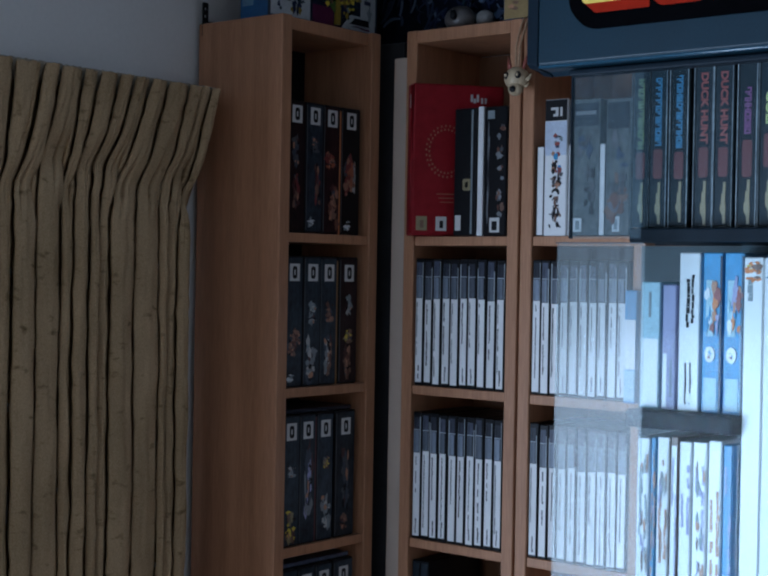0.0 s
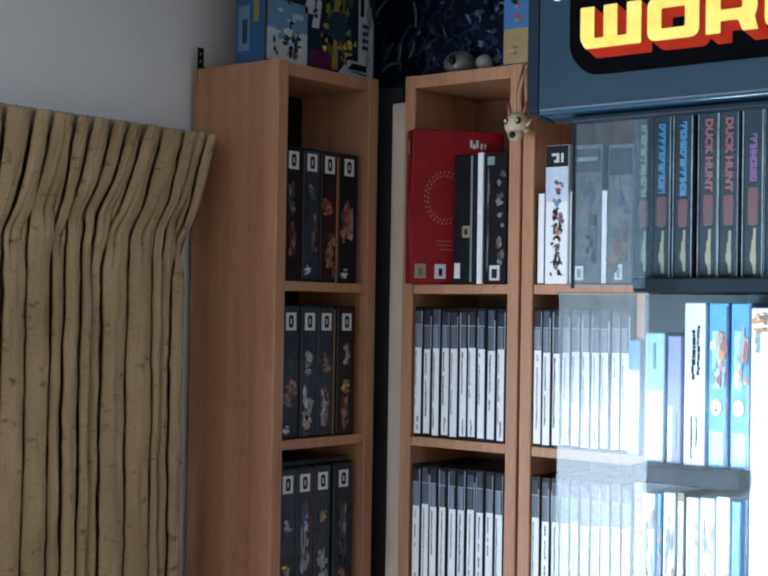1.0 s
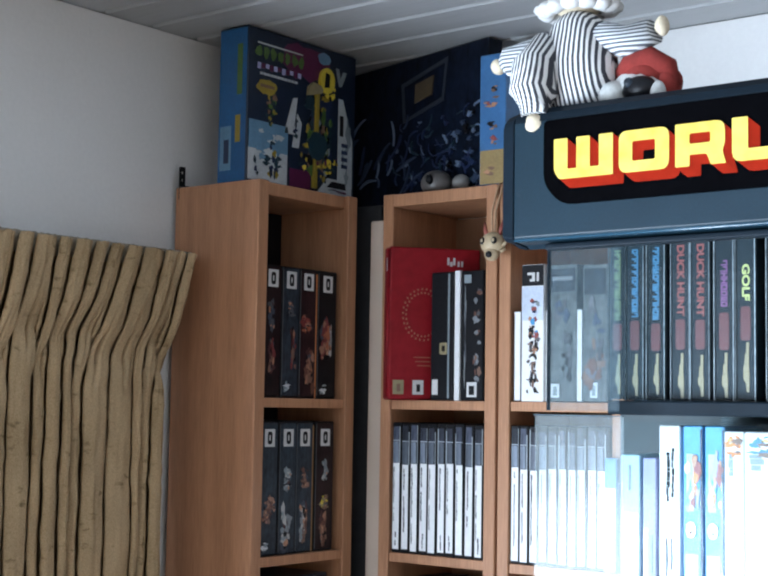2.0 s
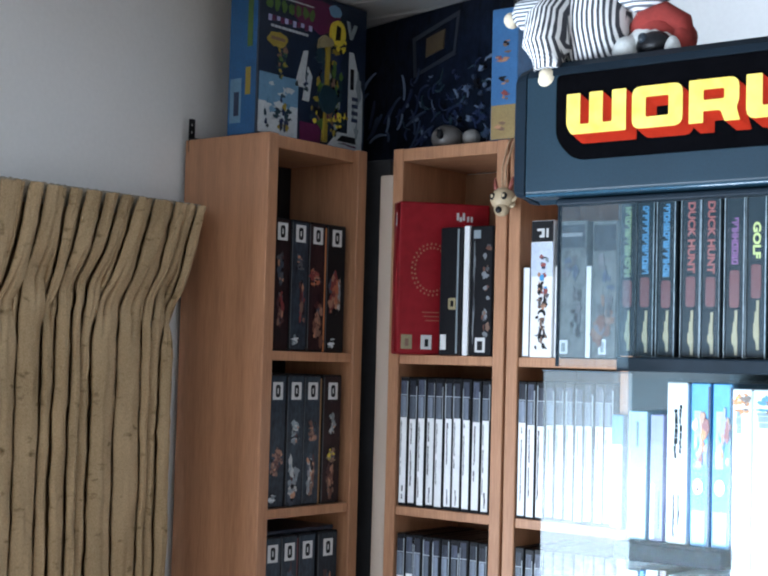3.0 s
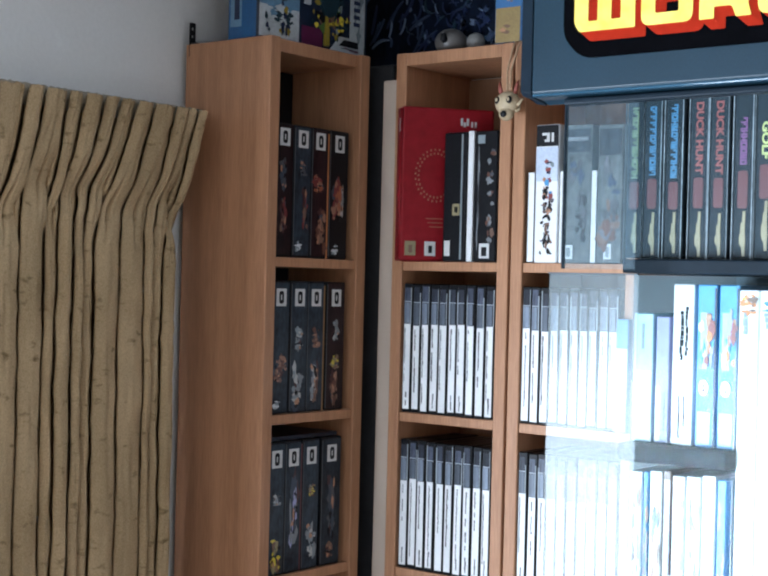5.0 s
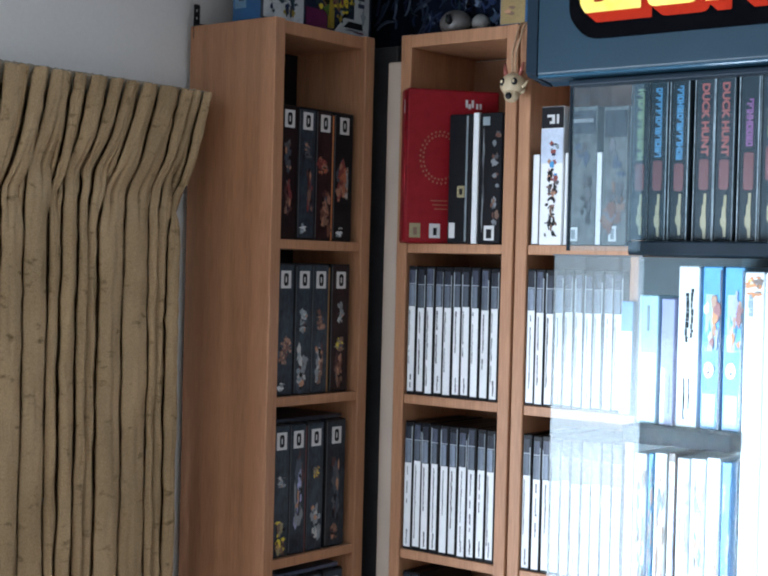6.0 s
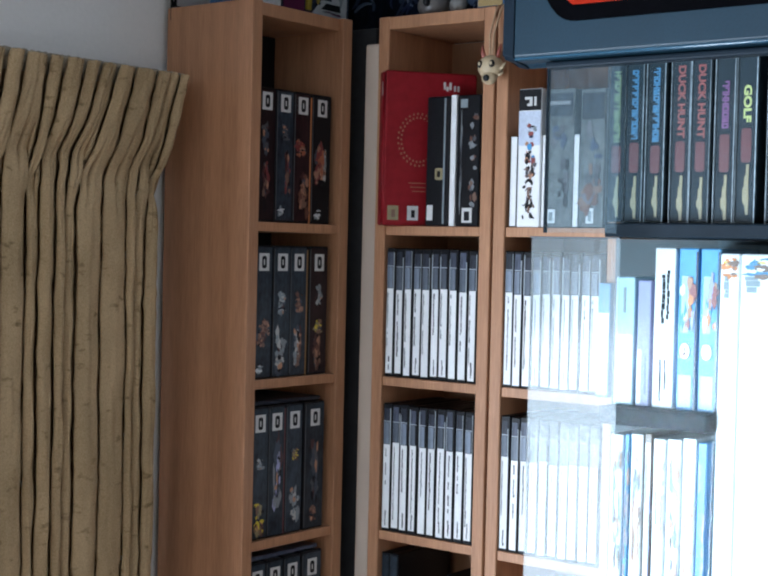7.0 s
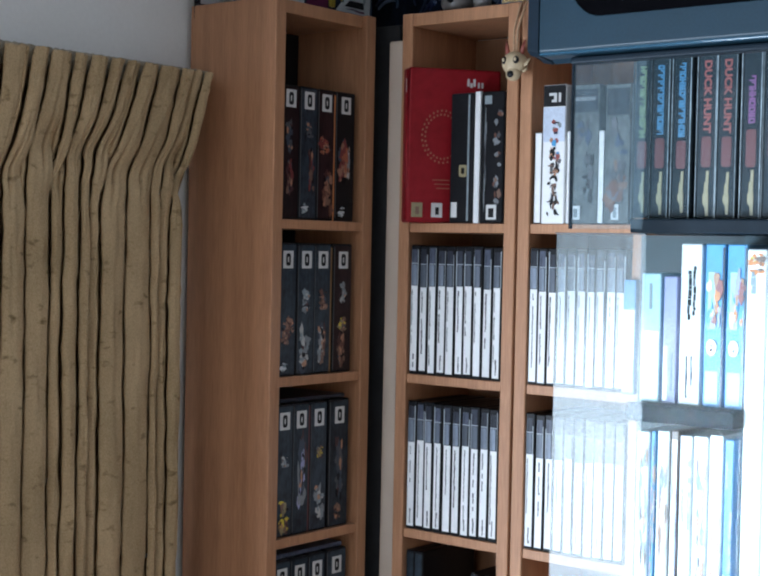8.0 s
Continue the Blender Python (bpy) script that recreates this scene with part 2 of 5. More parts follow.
def tube(bm, pts, radii, mi=0, n=12):
    """A round limb through pts, with a radius at each."""
    rings = []
    P = [Vector(p) for p in pts]
    for i, p in enumerate(P):
        d = (P[min(i + 1, len(P) - 1)] - P[max(i - 1, 0)]).normalized()
        q = d.to_track_quat("Z", "Y")
        rings.append([bm.verts.new(p + q @ Vector((radii[i] * math.cos(a), radii[i] * math.sin(a), 0))) for a in [2 * math.pi * k / n for k in range(n)]])
    for a, b in zip(rings, rings[1:]):
        for k in range(n):
            f = bm.faces.new((a[k], a[(k + 1) % n], b[(k + 1) % n], b[k]))
            f.material_index, f.smooth = mi, True
    for r in (rings[0][::-1], rings[-1]):
        f = bm.faces.new(r)
        f.material_index = mi


def rounded(pts, r, n=4):
    """A polygon with its corners rounded; r: one radius, or one for each corner."""
    out = []
    k = len(pts)
    for i in range(k):
        p, a, b = Vector(pts[i]), Vector(pts[i - 1]), Vector(pts[(i + 1) % k])
        ri = r[i] if isinstance(r, (list, tuple)) else r
        if ri <= 0:
            out.append(p)
            continue
        u, w = (a - p).normalized(), (b - p).normalized()
        for j in range(n + 1):
            t = j / n
            out.append((p + u * ri) * (1 - t) ** 2 + p * 2 * t * (1 - t) + (p + w * ri) * t ** 2)
    return out


def plate(bm, loops, y0, y1, dx=0.0, dz=0.0):
    """A flat plate in the x-z plane with outline and holes, from depth y0 (front) to y1."""
    edges = []
    for lp in loops:
        vs = [bm.verts.new((p[0] + dx, y0, p[1] + dz)) for p in lp]
        edges += [bm.edges.new((vs[i], vs[(i + 1) % len(vs)])) for i in range(len(vs))]
    fs = [f for f in bmesh.ops.triangle_fill(bm, use_beauty=True, edges=edges)["geom"] if isinstance(f, bmesh.types.BMFace)]
    ex = bmesh.ops.extrude_face_region(bm, geom=fs)["geom"]
    bmesh.ops.translate(bm, vec=(0, y1 - y0, 0), verts=[v for v in ex if isinstance(v, bmesh.types.BMVert)])
    return bm


def rect(x0, x1, z0, z1):
    return [(x0, z0), (x1, z0), (x1, z1), (x0, z1)]


def stroke(bm, path, width, y0, y1):
    """A brush stroke: a flat band along a path that thins towards its ends."""
    left, right = [], []
    k = len(path)
    for i, p in enumerate(path):
        a, b = path[max(i - 1, 0)], path[min(i + 1, k - 1)]
        d = Vector((b[0] - a[0], b[1] - a[1])).normalized()
        w = width * (0.25 + 0.75 * math.sin(math.pi * (i + 0.5) / k)) / 2
        left.append((p[0] - d.y * w, p[1] + d.x * w))
        right.append((p[0] + d.y * w, p[1] - d.x * w))
    va = [[bm.verts.new((x, y, z)) for x, z in left] + [bm.verts.new((x, y, z)) for x, z in right] for y in (y0, y1)]
    for i in range(k - 1):
        f, g = va[0], va[1]
        bm.faces.new((f[i], f[i + 1], f[k + i + 1], f[k + i]))
        bm.faces.new((g[i], g[k + i], g[k + i + 1], g[i + 1]))
        bm.faces.new((f[i], g[i], g[i + 1], f[i + 1]))
        bm.faces.new((f[k + i], f[k + i + 1], g[k + i + 1], g[k + i]))
    for i in (0, k - 1):
        bm.faces.new((va[0][i], va[0][k + i], va[1][k + i], va[1][i]))


def glyph(bm, kind, x0, x1, z0, z1, y0, y1):
    """A letter-like block lying on its side, unreadable."""
    w, h = x1 - x0, z1 - z0
    if kind == 0:
        lp = [rounded(rect(x0, x1, z0, z1), 0.0012, 2), rect(x0 + 0.28 * w, x1 - 0.28 * w, z0 + 0.33 * h, z1 - 0.33 * h)[::-1]]
    elif kind == 1:
        lp = [[(x0, z0), (x1, z0), (x1, z1), (x1 - 0.62 * w, z1), (x1 - 0.62 * w, z1 - 0.3 * h), (x1 - 0.25 * w, z1 - 0.3 * h), (x1 - 0.25 * w, z0 + 0.3 * h), (x0, z0 + 0.3 * h)]]
    elif kind == 2:
        lp = [[(x0, z0), (x1, z0), (x1, z0 + 0.32 * h), (x0 + 0.62 * w, z0 + 0.32 * h), (x0 + 0.62 * w, z1 - 0.32 * h), (x1, z1 - 0.32 * h), (x1, z1), (x0, z1), (x0, z1 - 0.32 * h), (x0 + 0.36 * w, z1 - 0.32 * h), (x0 + 0.36 * w, z0 + 0.32 * h), (x0, z0 + 0.32 * h)]]
    else:
        lp = [[(x0, z0), (x1, z0 + 0.1 * h), (x1, z0 + 0.4 * h), (x0 + 0.4 * w, z0 + 0.5 * h), (x1, z1 - 0.4 * h), (x1, z1), (x0, z1)]]
    plate(bm, lp, y0, y1)


def art(parent, cx, cz, a, b, inks, seed, count=6, y=-0.0009, grain=1.0):
    """A printed picture: ragged overlapping patches of ink."""
    k = random.Random(seed)
    for i in range(count):
        px, pz = cx + a * k.uniform(-0.30, 0.30), cz + b * k.uniform(-0.42, 0.42)
        ra, rb = grain * a * k.uniform(0.12, 0.36), grain * b * k.uniform(0.07, 0.24)
        pts = [(px + ra * math.cos(q) * k.uniform(0.45, 1.2), pz + rb * math.sin(q) * k.uniform(0.45, 1.2)) for q in [2 * math.pi * j / 12 for j in range(12)]]
        bm = bmesh.new()
        plate(bm, [pts], y - 0.00003 * i, y + 0.0005)
        part("cover_art", bm, inks[i % len(inks)], parent)


def text_bm(body, size, depth):
    """Lettering in the built-in font as a mesh in the x-y plane."""
    cu = bpy.data.curves.new("lettering", "FONT")
    cu.offset = 0.0004
    cu.body, cu.size, cu.extrude, cu.align_x, cu.align_y = body, size, depth, "CENTER", "CENTER"
    ob = new("lettering", cu)
    bpy.context.view_layer.update()
    me = bpy.data.meshes.new_from_object(ob.evaluated_get(bpy.context.evaluated_depsgraph_get()))
    bpy.data.objects.remove(ob)
    bm = bmesh.new()
    bm.from_mesh(me)
    return bm


# ---- the room ----
def structure(name, dims, material, label):
    return single(name, boxes(*dims), material, label, "wall" if "wall" in name else name.split("_")[0], kind="structure")


structure("wall_left", [(WALL_X - 0.16, WALL_X, SOUTH, WIN_Y0, 0, CEIL), (WALL_X - 0.16, WALL_X, WIN_Y1, WALL_Y, 0, CEIL),
                        (WALL_X - 0.16, WALL_X, WIN_Y0, WIN_Y1, 0, WIN_Z0), (WALL_X - 0.16, WALL_X, WIN_Y0, WIN_Y1, WIN_Z1, CEIL)], PAINT, "off-white matt painted wall with a window")
structure("wall_back", [(WALL_X - 0.16, EAST + 0.16, WALL_Y, WALL_Y + 0.16, 0, CEIL)], PAINT, "off-white matt painted wall behind the towers")
# right and front walls stay out of view; their tan sets the bounce light
structure("wall_right", [(EAST, EAST + 0.16, SOUTH, WALL_Y, 0, CEIL)], BOUNCE_TAN, "unseen wall closing the room, tan to set the bounce light")
structure("wall_front", [(WALL_X - 0.16, EAST + 0.16, SOUTH - 0.16, SOUTH, 0, CEIL)], BOUNCE_TAN, "unseen wall closing the room, tan to set the bounce light")
# floor out of view: kept dark so less light bounces onto shelf undersides
structure("floor", [(WALL_X - 0.16, EAST + 0.16, SOUTH - 0.16, WALL_Y + 0.16, -0.1, 0)], FLOOR_M, "unseen floor, dark brown to limit bounce light")
bm = boxes((WALL_X - 0.16, EAST + 0.16, SOUTH - 0.16, WALL_Y + 0.16, CEIL + 0.012, CEIL + 0.1))
y = WALL_Y
while y > SOUTH:
    bm_box(bm, WALL_X, EAST, y - 0.086, y - 0.002, CEIL, CEIL + 0.012, bevel=0.003)
    y -= 0.09
single("ceiling", bm, CEIL_M, "grey-white painted board ceiling with grooves", "ceiling", kind="structure")

win = thing("window_1", pose(WALL_X, 0, 0), "white framed window in daylight beside the curtain", "window", kind="structure")
WM = (WIN_Y0 + WIN_Y1) / 2
part("window_frame", boxes((-0.09, -0.03, WIN_Y0, WIN_Y0 + 0.05, WIN_Z0, WIN_Z1), (-0.09, -0.03, WIN_Y1 - 0.05, WIN_Y1, WIN_Z0, WIN_Z1),
                           (-0.09, -0.03, WIN_Y0 + 0.05, WIN_Y1 - 0.05, WIN_Z0, WIN_Z0 + 0.05), (-0.09, -0.03, WIN_Y0 + 0.05, WIN_Y1 - 0.05, WIN_Z1 - 0.05, WIN_Z1)), WHITE_PAINT, win)
part("window_sill", boxes((-0.16, 0.06, WIN_Y0 - 0.04, WIN_Y1 + 0.04, WIN_Z0 - 0.03, WIN_Z0 - 0.002), bevel=0.004), WHITE_PAINT, win)


# ---- curtain ----
FOLD_U = (0, 0.04, 0.12, 0.20, 1)
# where the grooves between the pleats lie along the wall: under the heading tape, and below the pinch
HEAD_CUTS = (1.094, 1.1240, 1.1590, 1.1840, 1.2180, 1.2450, 1.2730, 1.3040, 1.3430, 1.3690, 1.3830, 1.4060)
HANG_CUTS = (1.054, 1.0920, 1.1320, 1.1490, 1.1750, 1.1940, 1.2090, 1.2530, 1.2990, 1.3130, 1.3290, 1.3550)


def curtain():
    rnd = random.Random(5)
    rows = 110
    ztop, zbot = 1.913, 0.06
    spare = [0.80 + 0.031 * i + rnd.uniform(-0.005, 0.005) for i in range(9)]
    cuts = spare + list(HEAD_CUTS)
    low = [c - 0.012 + rnd.uniform(-0.006, 0.006) for c in spare] + list(HANG_CUTS)
    low[0] = cuts[0] = 0.80
    n = len(cuts) - 1
    per = 72
    cols = n * per
    amp = [rnd.uniform(0.96, 1.05) for _ in range(n)]
    gap = [rnd.uniform(0.88, 1.0) for _ in range(n + 1)]
    pinch = [rnd.uniform(1.752, 1.800) for _ in range(n + 1)]
    bm = bmesh.new()
    grid = []
    for j in range(rows + 1):
        v = j / rows
        z = ztop - (ztop - zbot) * v ** 1.7
        head = min(1, max(0, (z - 1.745) / (ztop - 1.745)))
        edge = []
        for c, (a, b) in enumerate(zip(cuts, low)):
            h = min(1, max(0, (z - pinch[c] + 0.045) / (ztop - pinch[c] + 0.045)))
            edge.append(b + (a - b) * h ** 0.92 + 0.0035 * noise.noise((c * 3.7, z * 5.5, 8)) * (1 - h) + 0.0015 * noise.noise((c * 1.9, z * 17, 3)))
        for c in range(1, n + 1):
            edge[c] = max(edge[c], edge[c - 1] + 0.005)
        line = []
        for i in range(cols + 1):
            k = min(n - 1, i // per)
            u = (i - k * per) / per
            s = i / cols
            wide = edge[k + 1] - edge[k]
            mouth = min((0.0088 + 0.0022 * head) * gap[k], 0.42 * wide)
            back = 0.043 * edge[k]
            f = math.sin(math.pi * max(0, (u - 0.2) / 0.8)) ** 0.6
            deep = np.interp(u, FOLD_U, (0, 1, 1, 0, 0)) * gap[k]
            across = edge[k] + np.interp(u, FOLD_U, (0, back, back + mouth, mouth, wide))
            crease = math.exp(-((z - pinch[k]) / 0.026) ** 2)
            a = (0.052 + 0.006 * (1 - head)) * amp[k] * (1 - 0.22 * crease)
            split = 0.016 * crease * math.exp(-((u - 0.55 - 0.12 * math.sin(k * 3.3)) / 0.07) ** 2)
            rumple = 0.0035 * noise.noise((s * 40, z * 16, 1)) + 0.0022 * noise.noise((s * 100, z * 46, 5)) + 0.0016 * noise.noise((k * 5.1, z * 70, 6))
            x = -1.502 - 0.010 * deep + a * (1 - deep) * (0.90 + 0.10 * f) - split * (1 - deep) + rumple + 0.010 * head
            zz = z + (0.004 * noise.noise((s * 60, 0, 2)) if j == 0 else 0)
            line.append(bm.verts.new((x, across, zz)))
        grid.append(line)
    for a, b in zip(grid, grid[1:]):
        for i in range(cols):
            bm.faces.new((a[i], a[i + 1], b[i + 1], b[i]))
    th = thing("curtain", pose(0, 0, 0), "ochre pleated curtain drawn aside next to the shelf", "curtain")
    c = part("cloth", bm, CURTAIN_M, th, smooth=True)
    sol = c.modifiers.new("thickness", "SOLIDIFY")
    sol.thickness, sol.offset = 0.0016, -1
    bm = bmesh.new()
    rowv = []
    for j in range(30):
        z = 1.895 - 1.83 * j / 29
        rowv.append([bm.verts.new((-1.509 + 0.002 * math.sin(i * 0.9), 0.80 + (0.582 + 0.004 * math.sin(z * 9)) * i / 60, z)) for i in range(61)])
    for a, b in zip(rowv, rowv[1:]):
        for i in range(60):
            bm.faces.new((a[i], a[i + 1], b[i + 1], b[i]))
    lining = part("lining", bm, LINING_M, th, "pale grey lining", smooth=True)
    bm = bmesh.new()
    rowv = [[bm.verts.new((-1.452 - 0.006 * j + 0.0015 * noise.noise((i * 0.3, j, 4)), 0.81 + 0.596 * i / 160, 1.9165 - 0.013 * j + 0.0022 * noise.noise((i * 0.7, j, 9)))) for i in range(161)] for j in range(3)]
    for a, b in zip(rowv, rowv[1:]):
        for i in range(160):
            bm.faces.new((a[i], a[i + 1], b[i + 1], b[i]))
    tape = part("heading_tape", bm, TAPE_M, th, "frayed grey-beige heading tape", smooth=True)
    sol = tape.modifiers.new("thickness", "SOLIDIFY")
    sol.thickness = 0.0015
    rail = thing("curtain_rail", pose(0, 0, 0), "white curtain rail on the wall", "curtain rail")
    part("rail", boxes((-1.53, -1.517, -1.6, 1.36, 1.885, 1.905), bevel=0.003), WHITE_PAINT, rail)
    for yb in (-1.5, -0.6, 0.3, 1.2):
        part("bracket", boxes((-1.54, -1.53, yb, yb + 0.015, 1.885, 1.905)), WHITE_PAINT, rail)


curtain()

# ---- media towers ----
SHELVES = (1.7115, 1.4883, 1.2584, 1.035, 0.81, 0.585, 0.36)
TOP = 2.02


def tower(m, w, t, label, group, back=BEECH_BACK, inset=0.0006, hollow=0.163):
    th = thing("media_tower", m, label, "shelf tower", group)
    d = 0.17
    for x0 in (0, w - t):
        part("side_panel", boxes((x0, x0 + t, 0, d, 0, TOP), bevel=0.0012), BEECH, th)
    part("top_board", boxes((t, w - t, inset, hollow - 0.001, TOP - 0.019, TOP - 0.0005), bevel=0.0008), BEECH, th)
    part("plinth", boxes((t, w - t, 0.004, d - 0.008, 0, 0.07), bevel=0.0008), BEECH, th)
    for z in SHELVES:
        part("shelf", boxes((t, w - t, 0.003, hollow - 0.001, z - 0.0135, z), bevel=0.0008), BEECH, th)
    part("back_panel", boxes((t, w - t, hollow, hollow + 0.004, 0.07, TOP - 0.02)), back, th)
    return th


T1 = pose(-1.358, 1.4445, 0, 0, 0, 90)
T2 = pose(-1.3087, 1.6647, 0)
T3 = pose(-1.0980, 1.6647, 0)
W1, P1, W2, P2 = 0.219, 0.021, 0.2, 0.019
# the first tower's back panel is black and set further forward than the others
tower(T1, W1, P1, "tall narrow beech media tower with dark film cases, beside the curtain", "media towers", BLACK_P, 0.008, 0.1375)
tower(T2, W2 + 0.0065, P2, "narrow beech media tower with a red box and white cases", "media towers")
tower(T3, W2, P2, "tall narrow beech media tower partly behind a clear sheet", "media towers")

# wall bracket on the back corner of the first tower
br = thing("tower_bracket", T1 @ pose(0.0, 0.162, TOP - 0.02), "black steel wall bracket with screw holes", "bracket")
bm = bmesh.new()
plate(bm, [rounded(rect(0, 0.011, 0, 0.052), 0.002), rounded(rect(0.0035, 0.0075, 0.030, 0.034), 0.001), rounded(rect(0.0035, 0.0075, 0.041, 0.045), 0.001)], 0.0, 0.002)
part("plate", bm, BLACK_METAL, br)
part("foot", boxes((0, 0.011, -0.010, 0, 0.0205, 0.0225)), BLACK_METAL, br)

# narrow board standing in the gap between the towers
single("corner_board", boxes((-1.3390, -1.3105, 1.672, 1.835, 0, 1.983), bevel=0.002), BEIGE_M, "beige painted board standing in the corner between towers", "board")



# added board: stands in for the shade deep in the corner gap
single("gap_shade_board", boxes((-1.425, -1.3405, 1.697, 1.722, 0, 2.012), bevel=0.002), GAP_SHADE, "dark grey board added in place of the corner gap's shade", "board")


# ---- cases ----
def title_bars(bm, rnd, x0, x1, z0, z1, y=-0.0006):
    """Unreadable lettering as uneven bars that run along a spine."""
    z = z1
    while z > z0:
        h = rnd.uniform(0.0025, 0.009)
        if rnd.random() < 0.93:
            a = x0 + rnd.uniform(0, 0.25) * (x1 - x0)
            b = a + rnd.uniform(0.4, 0.75) * (x1 - x0)
            bm_box(bm, a, b, y, y + 0.0004, max(z0, z - h), z)
        z -= h + rnd.uniform(0.0002, 0.0007)


def white_case(m, rnd, group, h=0.19, w=0.0148, short=False):
    """A black plastic case with a white spine sleeve and a grey band on top."""
    c = thing("game_case", m, "black game case with white spine and grey top band", "game case", group)
    part("case", boxes((0, w, 0, 0.135, 0, h), bevel=0.0012), BLACK_P, c)
    zb = h * rnd.uniform(0.675, 0.70)
    wide = w - rnd.uniform(0.0016, 0.0028)
    part("spine_sleeve", boxes((0.0016, wide, -0.0004, 0.0006, rnd.uniform(0.003, 0.006), zb), bevel=0.0002), WHITE_SLEEVE, c, "white printed spine")
    part("top_band", boxes((0.0013, w - rnd.uniform(0.0034, 0.0052), -0.0004, 0.0006, zb + 0.0008, h - 0.028), bevel=0.0002), GREY_BAND, c, "dark grey printed band")
    part("top_strip", boxes((0.0016, w - 0.0040, -0.0004, 0.0006, h - 0.0262, h - rnd.uniform(0.003, 0.009)), bevel=0.0002), DUSK_BAND, c, "darker grey print above the band")
    bm = bmesh.new()
    bm_box(bm, 0.0016, w - 0.0024, -0.0008, -0.0004, h - 0.0272, h - 0.0259)
    xe = rnd.choice((0.0008, w - 0.0034, w - 0.0024))
    bm_box(bm, xe, xe + rnd.uniform(0.0006, 0.0016), -0.0007, 0.0, zb, h - rnd.uniform(0.003, 0.02))
    part("sleeve_edge", bm, CLEAR_EDGE, c)
    bm = bmesh.new()
    n0 = max(0.008, zb - rnd.uniform(0.06, 0.118))
    xa = rnd.choice((0.0030, 0.0044, 0.0058))
    title_bars(bm, rnd, xa, xa + rnd.uniform(0.0018, 0.0032), n0, zb - 0.006, -0.0009)
    part("title_print", bm, TITLE_GREY, c)
    if rnd.random() < 0.5:
        bm = bmesh.new()
        title_bars(bm, rnd, w * 0.42, w * 0.42 + 0.003, 0.008, 0.03, -0.0009)
        part("small_print", bm, TITLE_GREY, c)
    return c


def white_row(tower_m, z, n, pitch, seed, group, inner=P2, start=0.003, w=0.0148):
    rnd = random.Random(seed)
    x = inner + start
    for i in range(n):
        lean = rnd.uniform(-0.15, 0.15)
        white_case(tower_m @ pose(x, 0.003 + rnd.uniform(0, 0.0022), z + 0.0004, 0, lean, 0), rnd, group, h=0.1895 + rnd.uniform(-0.0008, 0.0008), w=w)
        x += pitch


white_row(T2, SHELVES[1], 10, 0.0163, 11, "white game cases on the second shelf", w=0.0154)
white_row(T2, SHELVES[2], 10, 0.0163, 12, "white game cases on the third shelf", w=0.0154)
white_row(T3, SHELVES[1], 10, 0.0152, 13, "white game cases behind the clear sheet", start=0.0005)
white_row(T3, SHELVES[2], 10, 0.0157, 14, "white game cases low behind the clear sheet", start=0.0005)


def film_case(m, w, sleeve, marks, group, label, h=0.19, drop=0.0):
    """A thick dark case with a white number label and blobs of cover art on its spine. marks: (x, z, width, height, material)."""
    c = thing("film_case", m, label, "film case", group)
    part("case", boxes((0, w, 0, 0.135, 0, h), bevel=0.0014), BLACK_P, c)
    part("spine_sleeve", boxes((0.0014, w - 0.0014, -0.0005, 0.0006, 0.003, h - 0.003), bevel=0.0003), sleeve, c)
    x0 = w / 2 - 0.0105
    lab = part("label", boxes((x0, x0 + 0.021, -0.0009, -0.0005, h - 0.032 - drop, h - 0.007 - drop), bevel=0.0003), LABEL_W, c, "white label with a black sign")
    bm = bmesh.new()
    plate(bm, [rounded(rect(x0 + 0.0058, x0 + 0.0152, h - 0.0285 - drop, h - 0.0105 - drop), 0.004), rounded(rect(x0 + 0.0090, x0 + 0.0117, h - 0.0235 - drop, h - 0.0155 - drop), 0.001)], -0.0012, -0.0009)
    part("emblem", bm, INK, lab)
    for x, z, a, b, inks in marks:
        seed = int(1e5 * (x + 3 * z))
        art(c, x, z, a * 0.9, b, (DUSK[2], DIM[0], inks[-1]) if inks is not TAG else inks, seed, 5, -0.0007, 1.15)
        art(c, x, z, a, b, inks, seed + 1, 9, -0.0010, 0.85)
        if inks is not TAG:
            art(c, x, z, a, b, inks + (BLACK_P, FLESH_I), seed + 2, 12, -0.0014, 0.46)
    part("spine_crease", boxes((0.0004, 0.0012, -0.0008, 0.0, 0.004, h - 0.004)), DIM[1], c)
    return c


DUSK = (ink("dusk_red_ink", (0.17, 0.026, 0.026)), BROWN_I, ink("deep_wine_ink", (0.05, 0.010, 0.012)))
SKIN = (ink("dim_flesh_ink", (0.30, 0.15, 0.10)), BROWN_I, ink("warm_shadow_ink", (0.12, 0.045, 0.028)))
GLOW = (ink("dim_orange_ink", (0.34, 0.10, 0.045)), SKIN[0], DUSK[0])
MIST = (ink("mist_grey_ink", (0.20, 0.215, 0.23)), STEEL_I, ink("pale_mist_ink", (0.42, 0.41, 0.40)))
DIM = (ink("dim_blue_ink", (0.04, 0.055, 0.08)), ink("dim_grey_ink", (0.07, 0.075, 0.085)))
TAG = (PAPER_I, PAPER_I, STEEL_I)
GILT = (YELLOW_I, STRAW_I, BROWN_I)
